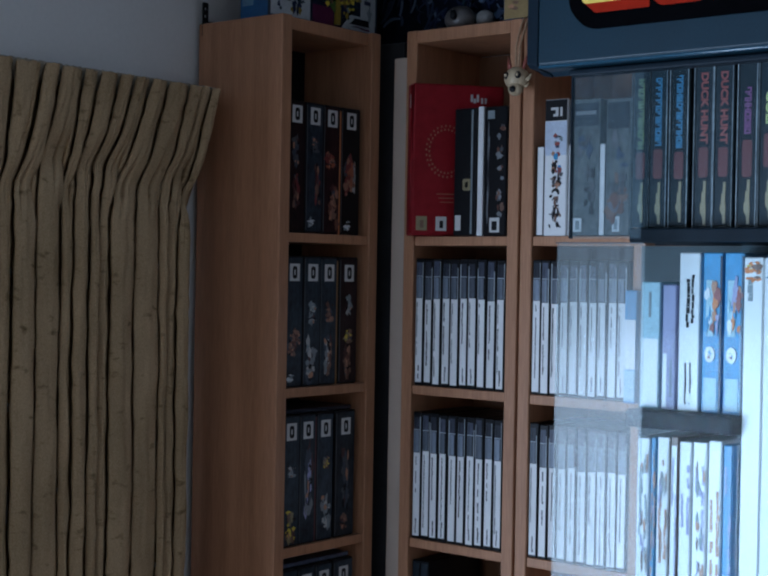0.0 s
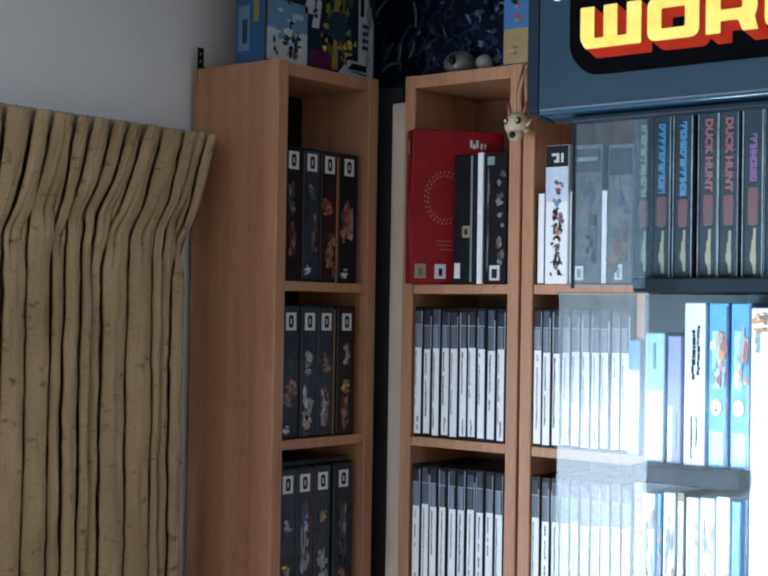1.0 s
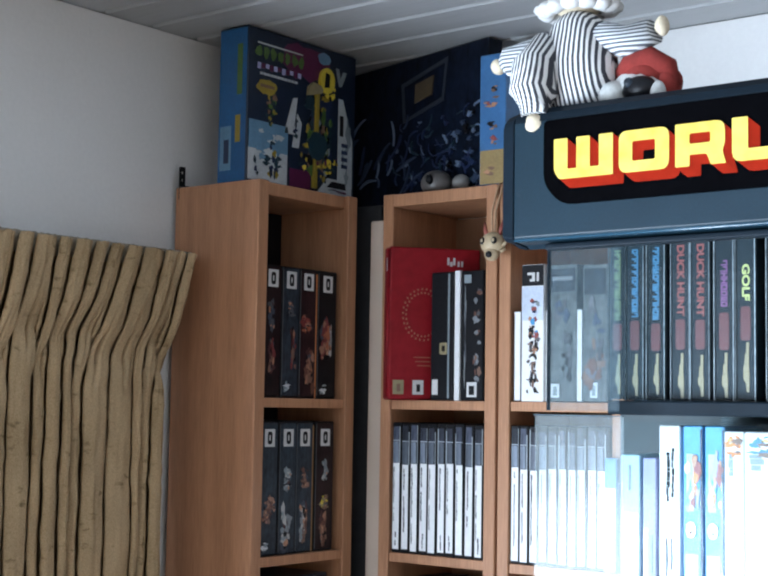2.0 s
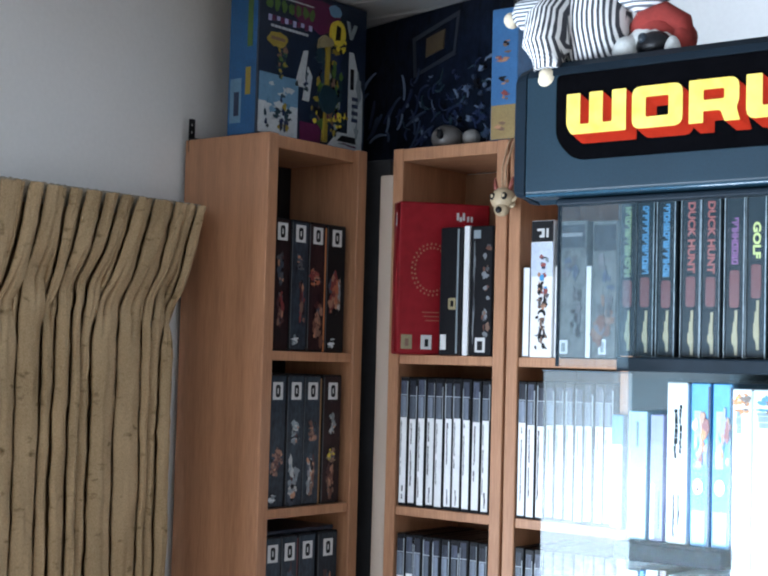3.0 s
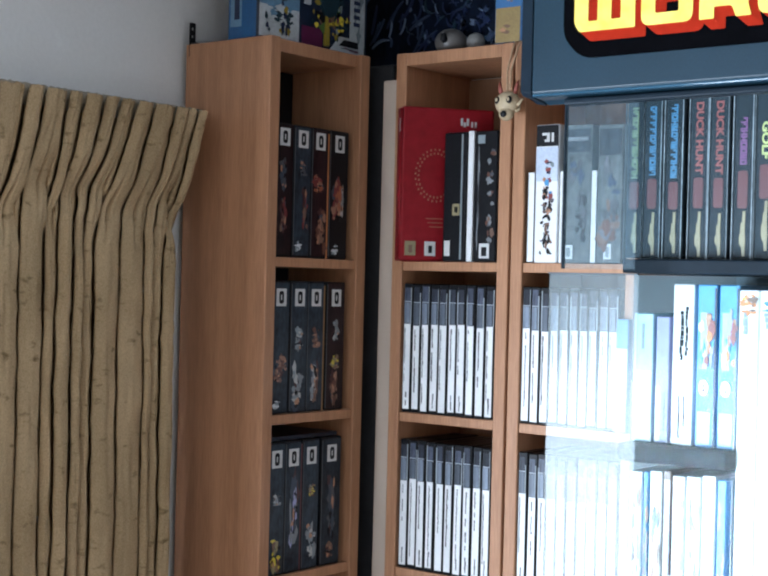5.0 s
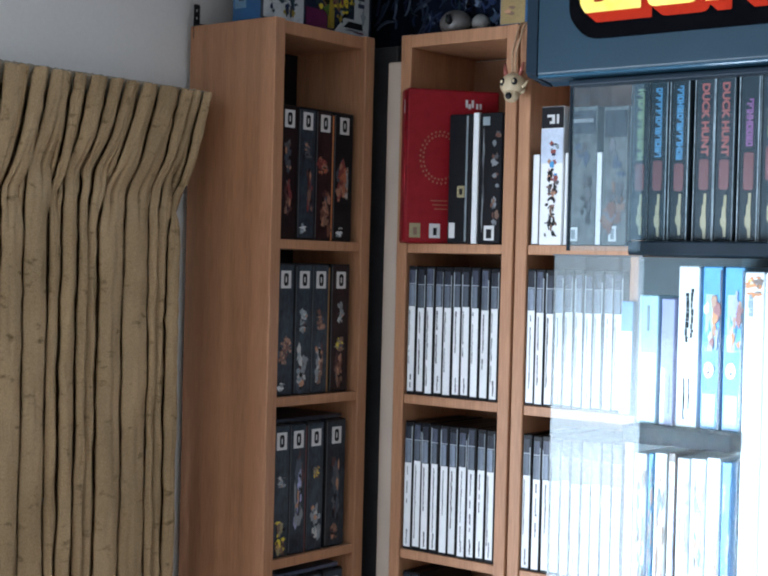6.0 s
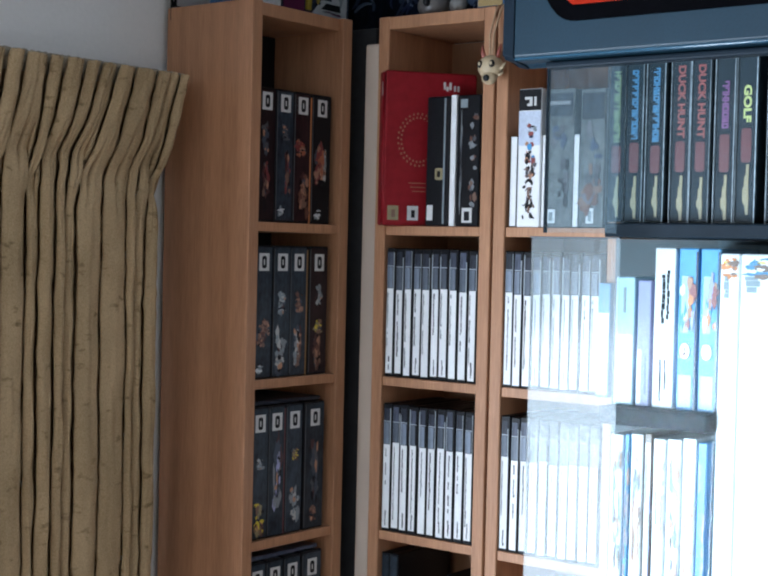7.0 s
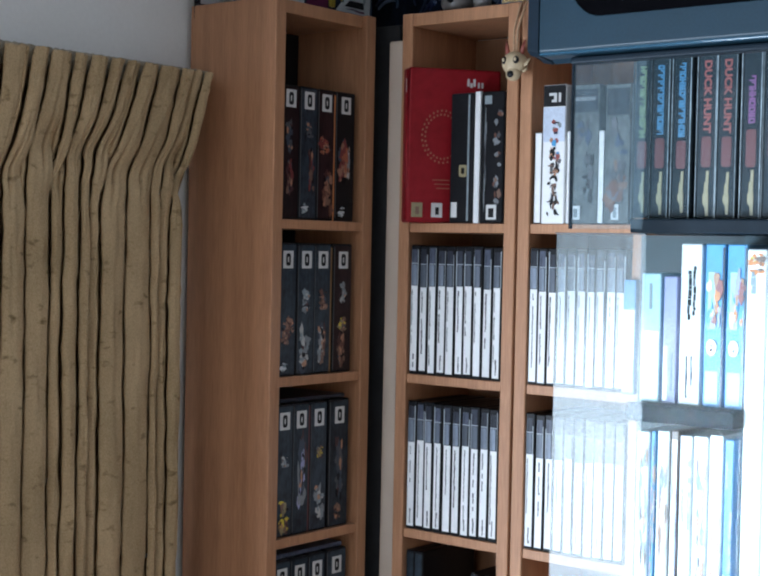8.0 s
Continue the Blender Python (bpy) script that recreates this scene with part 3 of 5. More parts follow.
FILM = [  # shelf by shelf: x, width, sleeve, art
    [(0.0245, 0.037, WINE_SLEEVE, [(0.018, 0.058, 0.016, 0.06, DUSK), (0.016, 0.12, 0.016, 0.05, DIM)]), (0.0640, 0.036, DARK_SLEEVE, [(0.024, 0.075, 0.016, 0.07, DUSK), (0.018, 0.128, 0.018, 0.025, DIM), (0.012, 0.016, 0.014, 0.014, TAG)]),
     (0.1020, 0.036, WINE_SLEEVE, [(0.022, 0.042, 0.024, 0.062, SKIN), (0.014, 0.108, 0.024, 0.026, GLOW)]), (0.1415, 0.043, BLACK_P, [(0.018, 0.086, 0.028, 0.064, GLOW), (0.029, 0.086, 0.008, 0.05, MIST), (0.014, 0.014, 0.018, 0.014, TAG)])],
    [(0.0245, 0.037, DARK_SLEEVE, [(0.024, 0.074, 0.018, 0.026, SKIN), (0.014, 0.062, 0.022, 0.034, SKIN), (0.012, 0.013, 0.016, 0.013, TAG)]), (0.0645, 0.036, DARK_SLEEVE, [(0.017, 0.106, 0.024, 0.030, MIST), (0.016, 0.034, 0.026, 0.062, MIST)]),
     (0.1005, 0.036, DARK_SLEEVE, [(0.018, 0.108, 0.022, 0.030, SKIN), (0.016, 0.046, 0.020, 0.056, MIST), (0.020, 0.04, 0.016, 0.05, SKIN)]), (0.1430, 0.041, WINE_SLEEVE, [(0.020, 0.072, 0.022, 0.022, GILT), (0.019, 0.03, 0.020, 0.056, SKIN), (0.020, 0.118, 0.016, 0.032, MIST)])],
    [(0.0245, 0.036, DARK_SLEEVE, [(0.018, 0.03, 0.026, 0.05, GILT), (0.018, 0.108, 0.020, 0.016, MIST)]), (0.0610, 0.034, DARK_SLEEVE, [(0.018, 0.085, 0.022, 0.10, (LAVENDER_I, DIM[0], MIST[0]))]),
     (0.0985, 0.036, DARK_SLEEVE, [(0.020, 0.042, 0.026, 0.05, MIST), (0.020, 0.115, 0.016, 0.018, GILT)]), (0.1400, 0.044, DARK_SLEEVE, [(0.022, 0.085, 0.018, 0.10, DIM), (0.020, 0.022, 0.020, 0.022, SKIN)])],
    [(0.0245, 0.036, DARK_SLEEVE, []), (0.0620, 0.036, DARK_SLEEVE, []), (0.1000, 0.036, DARK_SLEEVE, []), (0.1400, 0.044, DARK_SLEEVE, [])],
]
for row, z in zip(FILM, SHELVES):
    for x, w, sl, pictures in row:
        film_case(T1 @ pose(x, 0.009, z + 0.0004), w, sl, pictures, "film cases in the first tower", "thick dark film case with a white top label", drop=0.0 if row is FILM[0] else 0.0045)
# thin bright spines between the film cases
for k, (x, mm, lab) in enumerate([(0.1385, ORANGE_I, "thin orange-edged booklet"), (0.1372, ink("old_gold_ink", (0.26, 0.13, 0.04)), "thin old-gold booklet"), (0.0955, BRICK_I, "thin dark red booklet")]):
    single("booklet", boxes((0, 0.0028, 0, 0.12, 0, 0.184), bevel=0.0005), mm, lab + " between the film cases", "booklet", T1 @ pose(x, 0.010, SHELVES[k] + 0.0004), "booklets")
# row of loose sleeves lying on top of the third and fourth row
for z in SHELVES[2:4]:
    single("disc_sleeve", boxes((0, 0.158, 0, 0.12, 0, 0.006), bevel=0.001), DUSK_BAND, "dark grey flat sleeve lying on top of the film cases", "sleeve", T1 @ pose(0.0265, 0.018, z + 0.1908), "flat sleeves")

# ---- the second tower's top shelf ----
red = thing("red_game_box", pose(-1.2725, 1.637, SHELVES[0] + 0.0006, 0, 0, 52), "red card game box with a wreath emblem, set at a slant", "game box")
RW, RH = 0.140, 0.226
part("box_body", boxes((0, RW, 0, 0.033, 0, RH), bevel=0.0035, seg=3), RED_BOX, red)
bm = bmesh.new()
tube(bm, [(0.0, 0.003, 0.004), (-0.0006, 0.003, 0.10), (0.0, 0.003, RH - 0.004)], [0.0032] * 3, n=10)
part("spine_edge", bm, RED_BOX, red, smooth=True)
part("spine_mark", boxes((-0.0006, 0.0, 0.012, 0.016, RH - 0.036, RH - 0.016)), LABEL_W, red)
bm = bmesh.new()
for k in range(30):
    q = 2 * math.pi * k / 30
    for rr in (0.85, 1.0):
        cx, cz = 0.052 + 0.031 * rr * math.cos(q + rr), 0.126 + 0.038 * rr * math.sin(q + rr)
        bm_box(bm, cx - 0.0012, cx + 0.0012, -0.0004, 0.0, cz - 0.0015, cz + 0.0015)
part("wreath", bm, GOLD, red, "dull gold wreath print")
for k in range(3):
    part("small_print", boxes((0.038 + 0.003 * k, 0.064, -0.0004, 0.0, 0.062 - 0.006 * k, 0.0632 - 0.006 * k)), GOLD, red)
bm = bmesh.new()
for x0, x1, z0, z1 in ((0.088, 0.0915, 0.201, 0.212), (0.0925, 0.096, 0.199, 0.206), (0.097, 0.1005, 0.201, 0.212), (0.104, 0.107, 0.199, 0.207), (0.1095, 0.1125, 0.199, 0.207)):
    bm_box(bm, x0, x1, -0.0005, 0.0, z0, z1)
part("title_print", bm, LABEL_W, red)
for x0, mm in ((0.007, STRAW_I), (0.037, LABEL_W)):
    lb = part("rating_label", boxes((x0, x0 + 0.0165, -0.0006, 0.0, 0.008, 0.029)), mm, red, "small pale rating label")
    part("emblem", boxes((x0 + 0.006, x0 + 0.0115, -0.0009, -0.0006, 0.012, 0.023)), BROWN_I if mm is STRAW_I else INK, lb)

Z0 = SHELVES[0] + 0.0005
chest = thing("black_keepsake_box", pose(-1.2150, 1.6625, Z0), "glossy black keepsake box with a brass clasp", "box")
part("box_body", boxes((0, 0.040, 0, 0.022, 0, 0.186), bevel=0.0025, seg=2), BLACK_P, chest)
part("strap", boxes((0.031, 0.034, -0.0008, 0.0, 0.003, 0.183)), STEEL_I, chest)
part("label", boxes((0.004, 0.014, -0.0008, 0.0, 0.008, 0.030)), LABEL_W, chest, "white label")
bm = bmesh.new()
plate(bm, [rounded(rect(0.018, 0.031, 0.066, 0.083), 0.003), rounded(rect(0.0215, 0.0275, 0.070, 0.079), 0.002)], -0.0025, 0.0)
part("clasp", bm, STRAW_I, chest, "brass clasp")
wb = thing("white_booklet", pose(-1.1735, 1.6635, Z0), "thin white booklet between black boxes", "booklet")
part("cover", boxes((0, 0.0095, 0, 0.024, 0, 0.187), bevel=0.0008), WHITE_SLEEVE, wb)
bb = thing("black_game_box", pose(-1.1620, 1.6630, Z0), "black game box with pale artwork and label", "game case")
part("case", boxes((0, 0.039, 0, 0.024, 0, 0.186), bevel=0.0015), BLACK_P, bb)
for k in range(5):
    art(bb, 0.030 - 0.003 * (k % 2), 0.035 + 0.028 * k, 0.013, 0.026, (MIST[0], BROWN_I, DIM[1], SKIN[2]), 400 + k, 5, -0.0003)
art(bb, 0.008, 0.09, 0.004, 0.13, (MIST[0], DIM[1]), 410, 12, -0.0003)
lb = part("label", boxes((0.012, 0.029, -0.0008, 0.0, 0.005, 0.026)), LABEL_W, bb, "white label")
part("emblem", boxes((0.016, 0.025, -0.0011, -0.0008, 0.008, 0.021)), INK, lb)
bm = boxes((0.006, 0.018, -0.0006, 0.0, 0.168, 0.180))
part("emblem", bm, STEEL_I, bb)

# fourth shelf of the second tower: a few dark cases, one leaning
for k in range(2):
    cc = thing("dark_case", T2 @ pose(0.022 + 0.0155 * k, 0.008, SHELVES[3] + 0.0004), "dark blue-black game case", "game case", "dark cases on the fourth shelf")
    part("case", boxes((0, 0.0148, 0, 0.135, 0, 0.19), bevel=0.0012), BLACK_P, cc)
    part("spine_sleeve", boxes((0.0012, 0.0136, -0.0004, 0.0006, 0.004, 0.186)), DARK_SLEEVE, cc)
for k, (x, a, mm) in enumerate(((0.100, 19, BLACK_P), (0.123, 19, STEEL_I), (0.142, 19, BLACK_P))):
    cc = thing("dark_case", T2 @ pose(x - 0.02, 0.010, SHELVES[3] + 0.0004, 0, a, 0), "dark game case leaning on its neighbour", "game case", "dark cases on the fourth shelf")
    part("case", boxes((0, 0.0148, 0, 0.135, 0, 0.185), bevel=0.0012), BLACK_P, cc)
    part("spine_sleeve", boxes((0.0012, 0.0136, -0.0004, 0.0006, 0.004, 0.181)), mm if mm is STEEL_I else DARK_SLEEVE, cc)

# ---- the third tower's top shelf ----
def plain_case(name, m, w, h, body, label, bands=(), group="", d=0.1):
    """A case with coloured spine bands. bands: (x0, x1, z0, z1, material), as fractions of width and height."""
    c = thing(name, m, label, "game case", group)
    part("case", boxes((0, w, 0, d, 0, h), bevel=0.0011), body, c)
    for k, (x0, x1, z0, z1, mm) in enumerate(bands):
        part("spine_print", boxes((x0 * w + 0.0004, x1 * w - 0.0004, -0.0005 - 0.00015 * k, 0.0004 + 0.0001 * k, z0 * h, z1 * h)), mm, c)
    return c


def tz(x, k, lift=0.0005, dy=0.006):
    return T3 @ pose(x, dy, SHELVES[k] + lift)


GREY_COVER = mat("grey_green_cover_print", (0.05, 0.062, 0.066), 0.35, 0.5, 22, (1, 1, 0.5), second=(0.15, 0.17, 0.17))
plain_case("game_case", tz(0.0216, 0), 0.0135, 0.126, BLACK_P, "short game case with white spine", [(0.12, 0.88, 0.01, 0.99, WHITE_SLEEVE)])
art_case = thing("art_game_case", tz(0.0368, 0, dy=0.002), "thick game case with ink-swirl artwork and black top", "game case")
part("case", boxes((0, 0.0365, 0, 0.1, 0, 0.190), bevel=0.0012), WHITE_SLEEVE, art_case)
part("top_band", boxes((0.0008, 0.0357, -0.0006, 0.0004, 0.160, 0.189)), INK, art_case)
part("emblem", boxes((0.014, 0.022, -0.0009, -0.0006, 0.166, 0.1695), (0.0175, 0.022, -0.0009, -0.0006, 0.1695, 0.175), (0.010, 0.022, -0.0009, -0.0006, 0.175, 0.1785), (0.025, 0.0285, -0.0009, -0.0006, 0.166, 0.1785)), LABEL_W, art_case)
part("sky_print", boxes((0.0008, 0.0357, -0.0005, 0.0004, 0.112, 0.159)), ink("pale_sky_ink", (0.56, 0.62, 0.74)), art_case)
rnd = random.Random(9)
for k in range(18):
    cx, cz = 0.018 + rnd.uniform(-0.010, 0.010), rnd.uniform(0.016, 0.082)
    r0, t0, t1 = rnd.uniform(0.003, 0.010), rnd.uniform(0, 6.28), rnd.uniform(1.2, 4.0)
    path = [(min(0.0345, max(0.0025, cx + r0 * (0.4 + 0.6 * q / 8) * math.cos(t0 + t1 * q / 8))), cz + 1.5 * r0 * (0.4 + 0.6 * q / 8) * math.sin(t0 + t1 * q / 8)) for q in range(9)]
    bm = bmesh.new()
    stroke(bm, path, rnd.uniform(0.0018, 0.0048), -0.0010 - 0.00003 * k, -0.0003)
    part("cover_art", bm, (INK, INK, BROWN_I, INK, TITLE_GREY)[k % 5], art_case)
art(art_case, 0.021, 0.105, 0.022, 0.040, (RED_I, INK, SKY_I, FLESH_I), 5, 14, grain=0.6)
art(art_case, 0.021, 0.078, 0.022, 0.034, (INK, BROWN_I, FLESH_I, TITLE_GREY), 6, 12, grain=0.6)
art(art_case, 0.023, 0.135, 0.020, 0.030, (INK, NAVY_I, RED_I, STEEL_I), 7, 8, grain=0.6)
plain_case("game_case", tz(0.0738, 0), 0.0046, 0.126, WHITE_SLEEVE, "thin short white game case in the tower", [])
c = plain_case("game_case", tz(0.0792, 0), 0.0440, 0.188, GREY_COVER, "broad grey-green game case behind the clear sheet", [(0.05, 0.95, 0.80, 0.97, DARK_SLEEVE), (0.08, 0.40, 0.03, 0.13, PAPER_I), (0.16, 0.32, 0.045, 0.11, STEEL_I)])
art(c, 0.030, 0.058, 0.024, 0.070, (INK, TITLE_GREY), 81, 9, -0.0014, 0.8)
art(c, 0.020, 0.120, 0.030, 0.060, (TITLE_GREY, STEEL_NIGHT), 82, 7, -0.0012, 0.9)
part("title_print", boxes((0.006, 0.038, -0.0018, -0.0006, 0.166, 0.171)), MIST[0], c)
plain_case("game_case", tz(0.1236, 0), 0.0086, 0.126, STEEL_I, "thin white game case behind the clear sheet", [(0.02, 0.98, 0.01, 0.99, WHITE_SLEEVE)])
c = plain_case("game_case", tz(0.1326, 0), 0.0380, 0.186, GREY_COVER, "dull brown-grey game case behind the clear sheet", [(0.05, 0.95, 0.78, 0.97, DARK_SLEEVE), (0.3, 0.62, 0.03, 0.14, PAPER_I), (0.38, 0.54, 0.045, 0.12, STEEL_I)])
art(c, 0.018, 0.055, 0.034, 0.080, (BROWN_I, SKIN[2], TITLE_GREY), 83, 14, -0.0012, 0.9)
art(c, 0.020, 0.115, 0.030, 0.050, (TITLE_GREY, STEEL_NIGHT), 84, 8, -0.0011, 0.9)

# ---- shop display with the illuminated-style header ----
SX, SY = -0.847, 1.289
disp = thing("shop_display", pose(SX, SY, 0), "blue-grey plastic shop display with sign header and dark shelves", "display stand")
DW = 0.72
bm = bmesh.new()
prof = [(0.0, 1.886), (0.0, 2.012), (0.003, 2.019), (0.012, 2.0265), (0.030, 2.030), (0.235, 2.030), (0.235, 1.912), (0.034, 1.912), (0.034, 1.876), (0.024, 1.8805), (0.006, 1.8815)]
va = [bm.verts.new((0.018, a, b)) for a, b in prof]
vb = [bm.verts.new((DW, a, b)) for a, b in prof]
bm.faces.new(va)
bm.faces.new(vb[::-1])
for i in range(len(prof)):
    bm.faces.new((va[i], vb[i], vb[(i + 1) % len(prof)], va[(i + 1) % len(prof)]))
bmesh.ops.bevel(bm, geom=bm.edges[:], offset=0.0014, segments=2, affect="EDGES", profile=0.5)
part("header", bm, SLATE_P, disp)
# end cap: a darker slate than the header, its shadow put into the colour
bm = bmesh.new()
va = [bm.verts.new((0.0165, a + 0.001, b - 0.0005)) for a, b in prof]
vb = [bm.verts.new((0.0, a + 0.005, b - 0.0035 if b > 1.95 else b + 0.003)) for a, b in prof]
bm.faces.new(vb)
bm.faces.new(va[::-1])
for i in range(len(prof)):
    bm.faces.new((va[i], vb[i], vb[(i + 1) % len(prof)], va[(i + 1) % len(prof)]))
bmesh.ops.bevel(bm, geom=bm.edges[:], offset=0.0012, segments=2, affect="EDGES", profile=0.5)
part("end_cap", bm, DARK_SLATE, disp)
# added bead in lighter slate, painting the highlight along the header's bottom edge
bm = bmesh.new()
tube(bm, [(0.019, 0.0022, 1.8835), (0.3, 0.0022, 1.8835), (DW - 0.002, 0.0022, 1.8835)], [0.0021] * 3, n=10)
part("bottom_bead", bm, mat("highlight_slate_plastic", (0.02, 0.055, 0.085), 0.2, 0.1, 20), disp, "added bead standing in for the bottom edge's highlight")
part("lip", boxes((0.05, DW - 0.01, 0.012, 0.030, 1.8725, 1.8795), bevel=0.002, seg=2), DARK_SLATE, disp)
PX = -SX
bm = bmesh.new()
plate(bm, [rounded([(-0.790 + PX, 1.942), (-0.768 + PX, 1.918), (-0.20 + PX, 1.918), (-0.18 + PX, 1.94), (-0.18 + PX, 2.0105), (-0.790 + PX, 2.0105)], [0.012, 0.014, 0.01, 0.01, 0.004, 0.006])], -0.0022, 0.0005)
part("sign_panel", bm, SIGN_BLACK, disp, "black sign panel")

# dark strip laid over the header's top bevel: shade put in as colour
bm = bmesh.new()
edge = [(-0.0005, 2.0112), (-0.0005, 2.0125), (0.0024, 2.0197), (0.0115, 2.0273), (0.0298, 2.0309), (0.12, 2.0309)]
rows_ = [[bm.verts.new((x, a + d, b - d)) for a, b in edge] for x, d in ((0.0195, 0), (DW - 0.012, 0))]
for i in range(len(edge) - 1):
    bm.faces.new((rows_[0][i], rows_[1][i], rows_[1][i + 1], rows_[0][i + 1]))
bevel_ob = part("top_trim", bm, DARK_SLATE, disp, "dark strip shading the top bevel")
sol = bevel_ob.modifiers.new("thickness", "SOLIDIFY")
sol.thickness, sol.offset = 0.0006, 1


def letters():
    """Block letters as outlines with holes, 44 mm high: name, place, loops."""
    h = 0.0435
    w = [(0, 0.010), (0.006, 0), (0.071, 0), (0.071, h), (0.0545, h), (0.0545, 0.0105), (0.0435, 0.0105), (0.0435, h), (0.0275, h), (0.0275, 0.0105), (0.0165, 0.0105), (0.0165, h), (0, h)]
    yield -0.7755, [rounded(w, [0.003, 0.003, 0.001, 0.001, 0.001, 0.001, 0.001, 0.001, 0.001, 0.001, 0.001, 0.001, 0.001], 2)]
    yield -0.6975, [rounded(rect(0, 0.057, 0, h), 0.010), rounded(rect(0.0155, 0.0415, 0.0115, 0.032), 0.002)[::-1]]
    r = [(0, 0), (0.0155, 0), (0.0155, 0.0115), (0.034, 0.0115), (0.0385, 0), (0.0545, 0), (0.0505, 0.0135), (0.0535, 0.019), (0.0535, h), (0, h)]
    yield -0.6335, [rounded(r, [0.001, 0.001, 0.001, 0.003, 0.001, 0.001, 0.003, 0.004, 0.010, 0.001], 3), rounded(rect(0.0155, 0.038, 0.0225, 0.033), 0.002)[::-1]]
    yield -0.5725, [rounded([(0, 0), (0.050, 0), (0.050, 0.012), (0.0165, 0.012), (0.0165, h), (0, h)], [0.010, 0.001, 0.001, 0.002, 0.001, 0.001], 3)]
    yield -0.5150, [rounded(rect(0, 0.057, 0, h), [0.001, 0.016, 0.016, 0.001]), rounded(rect(0.0155, 0.0415, 0.0115, 0.032), 0.003)[::-1]]


for x, loops in letters():
    bm = bmesh.new()
    plate(bm, loops, -0.0046, -0.0040, x + PX, 1.9450)
    letter = part("letter", bm, SIGN_YELLOW, disp, "raised yellow letter")
    bm = bmesh.new()
    for k in range(1, 17):
        plate(bm, loops, -0.0040 + 0.00010 * k, -0.0038 + 0.00010 * k, x + PX + 0.00072 * k, 1.9450 - 0.00064 * k)
    part("letter_shadow", bm, SIGN_RED, letter, "red drop shadow")

# shelves, posts and back of the display
KX = -0.789 - SX
SH1, SH2 = 1.7125, 1.505
part("shelf", boxes((KX, DW - 0.02, 0.135, 0.30, SH1 - 0.016, SH1), bevel=0.002, seg=2), DARK_SLATE, disp)
part("shelf", boxes((KX, 0.1892, 0.135, 0.30, SH2 - 0.020, SH2), bevel=0.002, seg=2), DARK_SLATE, disp)
part("shelf", boxes((KX, DW - 0.02, 0.135, 0.30, 1.246, 1.27), bevel=0.002, seg=2), DARK_SLATE, disp)
part("back_panel", boxes((-0.845 - SX, DW - 0.02, 0.302, 0.315, SH1 - 0.015, 1.911)), DARK_SLATE, disp)
part("back_panel", boxes((-0.864 - SX, DW - 0.02, 0.302, 0.315, 0.0, SH1 - 0.016)), TEAL_BACK, disp)
part("side_panel", boxes((DW - 0.018, DW, 0.03, 0.315, 0.0, 1.871)), SLATE_P, disp)
part("base", boxes((0.0, DW - 0.02, 0.03, 0.30, 0.0, 0.30), bevel=0.004), SLATE_P, disp)
part("divider", boxes((0.1896, 0.1914, 0.150, 0.30, 1.271, SH1 - 0.017)), SLEEVE_PLASTIC, disp)
part("wing_sheet", boxes((-0.852 - SX, -0.762 - SX, 0.112, 0.115, 1.700, 1.905)), ACRYLIC, disp, "clear acrylic wing sheet")
part("sheet_edge", boxes((-0.8545 - SX, -0.8522 - SX, 0.111, 0.116, 1.700, 1.905)), DARK_SLATE, disp, "dark polished sheet edge")
# lower wing: a stronger film paints the reflected daylight that washes out the cases
part("wing_sheet", boxes((-0.865 - SX, -0.752 - SX, 0.104, 0.107, 0.301, 1.694)), VEIL, disp, "acrylic wing sheet with glare painted as a pale film")
part("sheet_edge", boxes((-0.867 - SX, -0.752 - SX, 0.1035, 0.1075, 1.6942, 1.6955)), PALE_SLATE, disp, "pale polished sheet edge")
part("front_sheet", boxes((-0.7518 - SX, DW - 0.02, 0.104, 0.107, 0.301, 1.690)), CLEAR, disp, "clear acrylic front sheet")

# boxed cartridges in protectors
CART = [  # x, title ink, title, badge and emblem heights
    (-0.8010, GREEN_I, (0.099, 0.180), (0.064, 0.095), (0.014, 0.060)), (-0.7785, BLUE_I, (0.102, 0.180), (0.064, 0.098), (0.012, 0.060)), (-0.7520, BLUE_I, (0.098, 0.181), (0.063, 0.094), (0.014, 0.060)),
    (-0.7215, RED_I, (0.102, 0.182), (0.064, 0.098), (0.010, 0.060)), (-0.6975, RED_I, (0.101, 0.182), (0.064, 0.097), (0.012, 0.058)), (-0.6690, PURPLE_I, (0.116, 0.169), (0.070, 0.111), (0.018, 0.067)),
    (-0.6440, LIME_I, (0.1235, 0.1635), (0.080, 0.117), (0.024, 0.078)), (-0.6085, RED_I, (0.110, 0.172), (0.072, 0.106), (0.018, 0.068)), (-0.5800, BLUE_I, (0.102, 0.180), (0.064, 0.098), (0.012, 0.060)), (-0.5530, GREEN_I, (0.102, 0.180), (0.064, 0.098), (0.012, 0.060))]
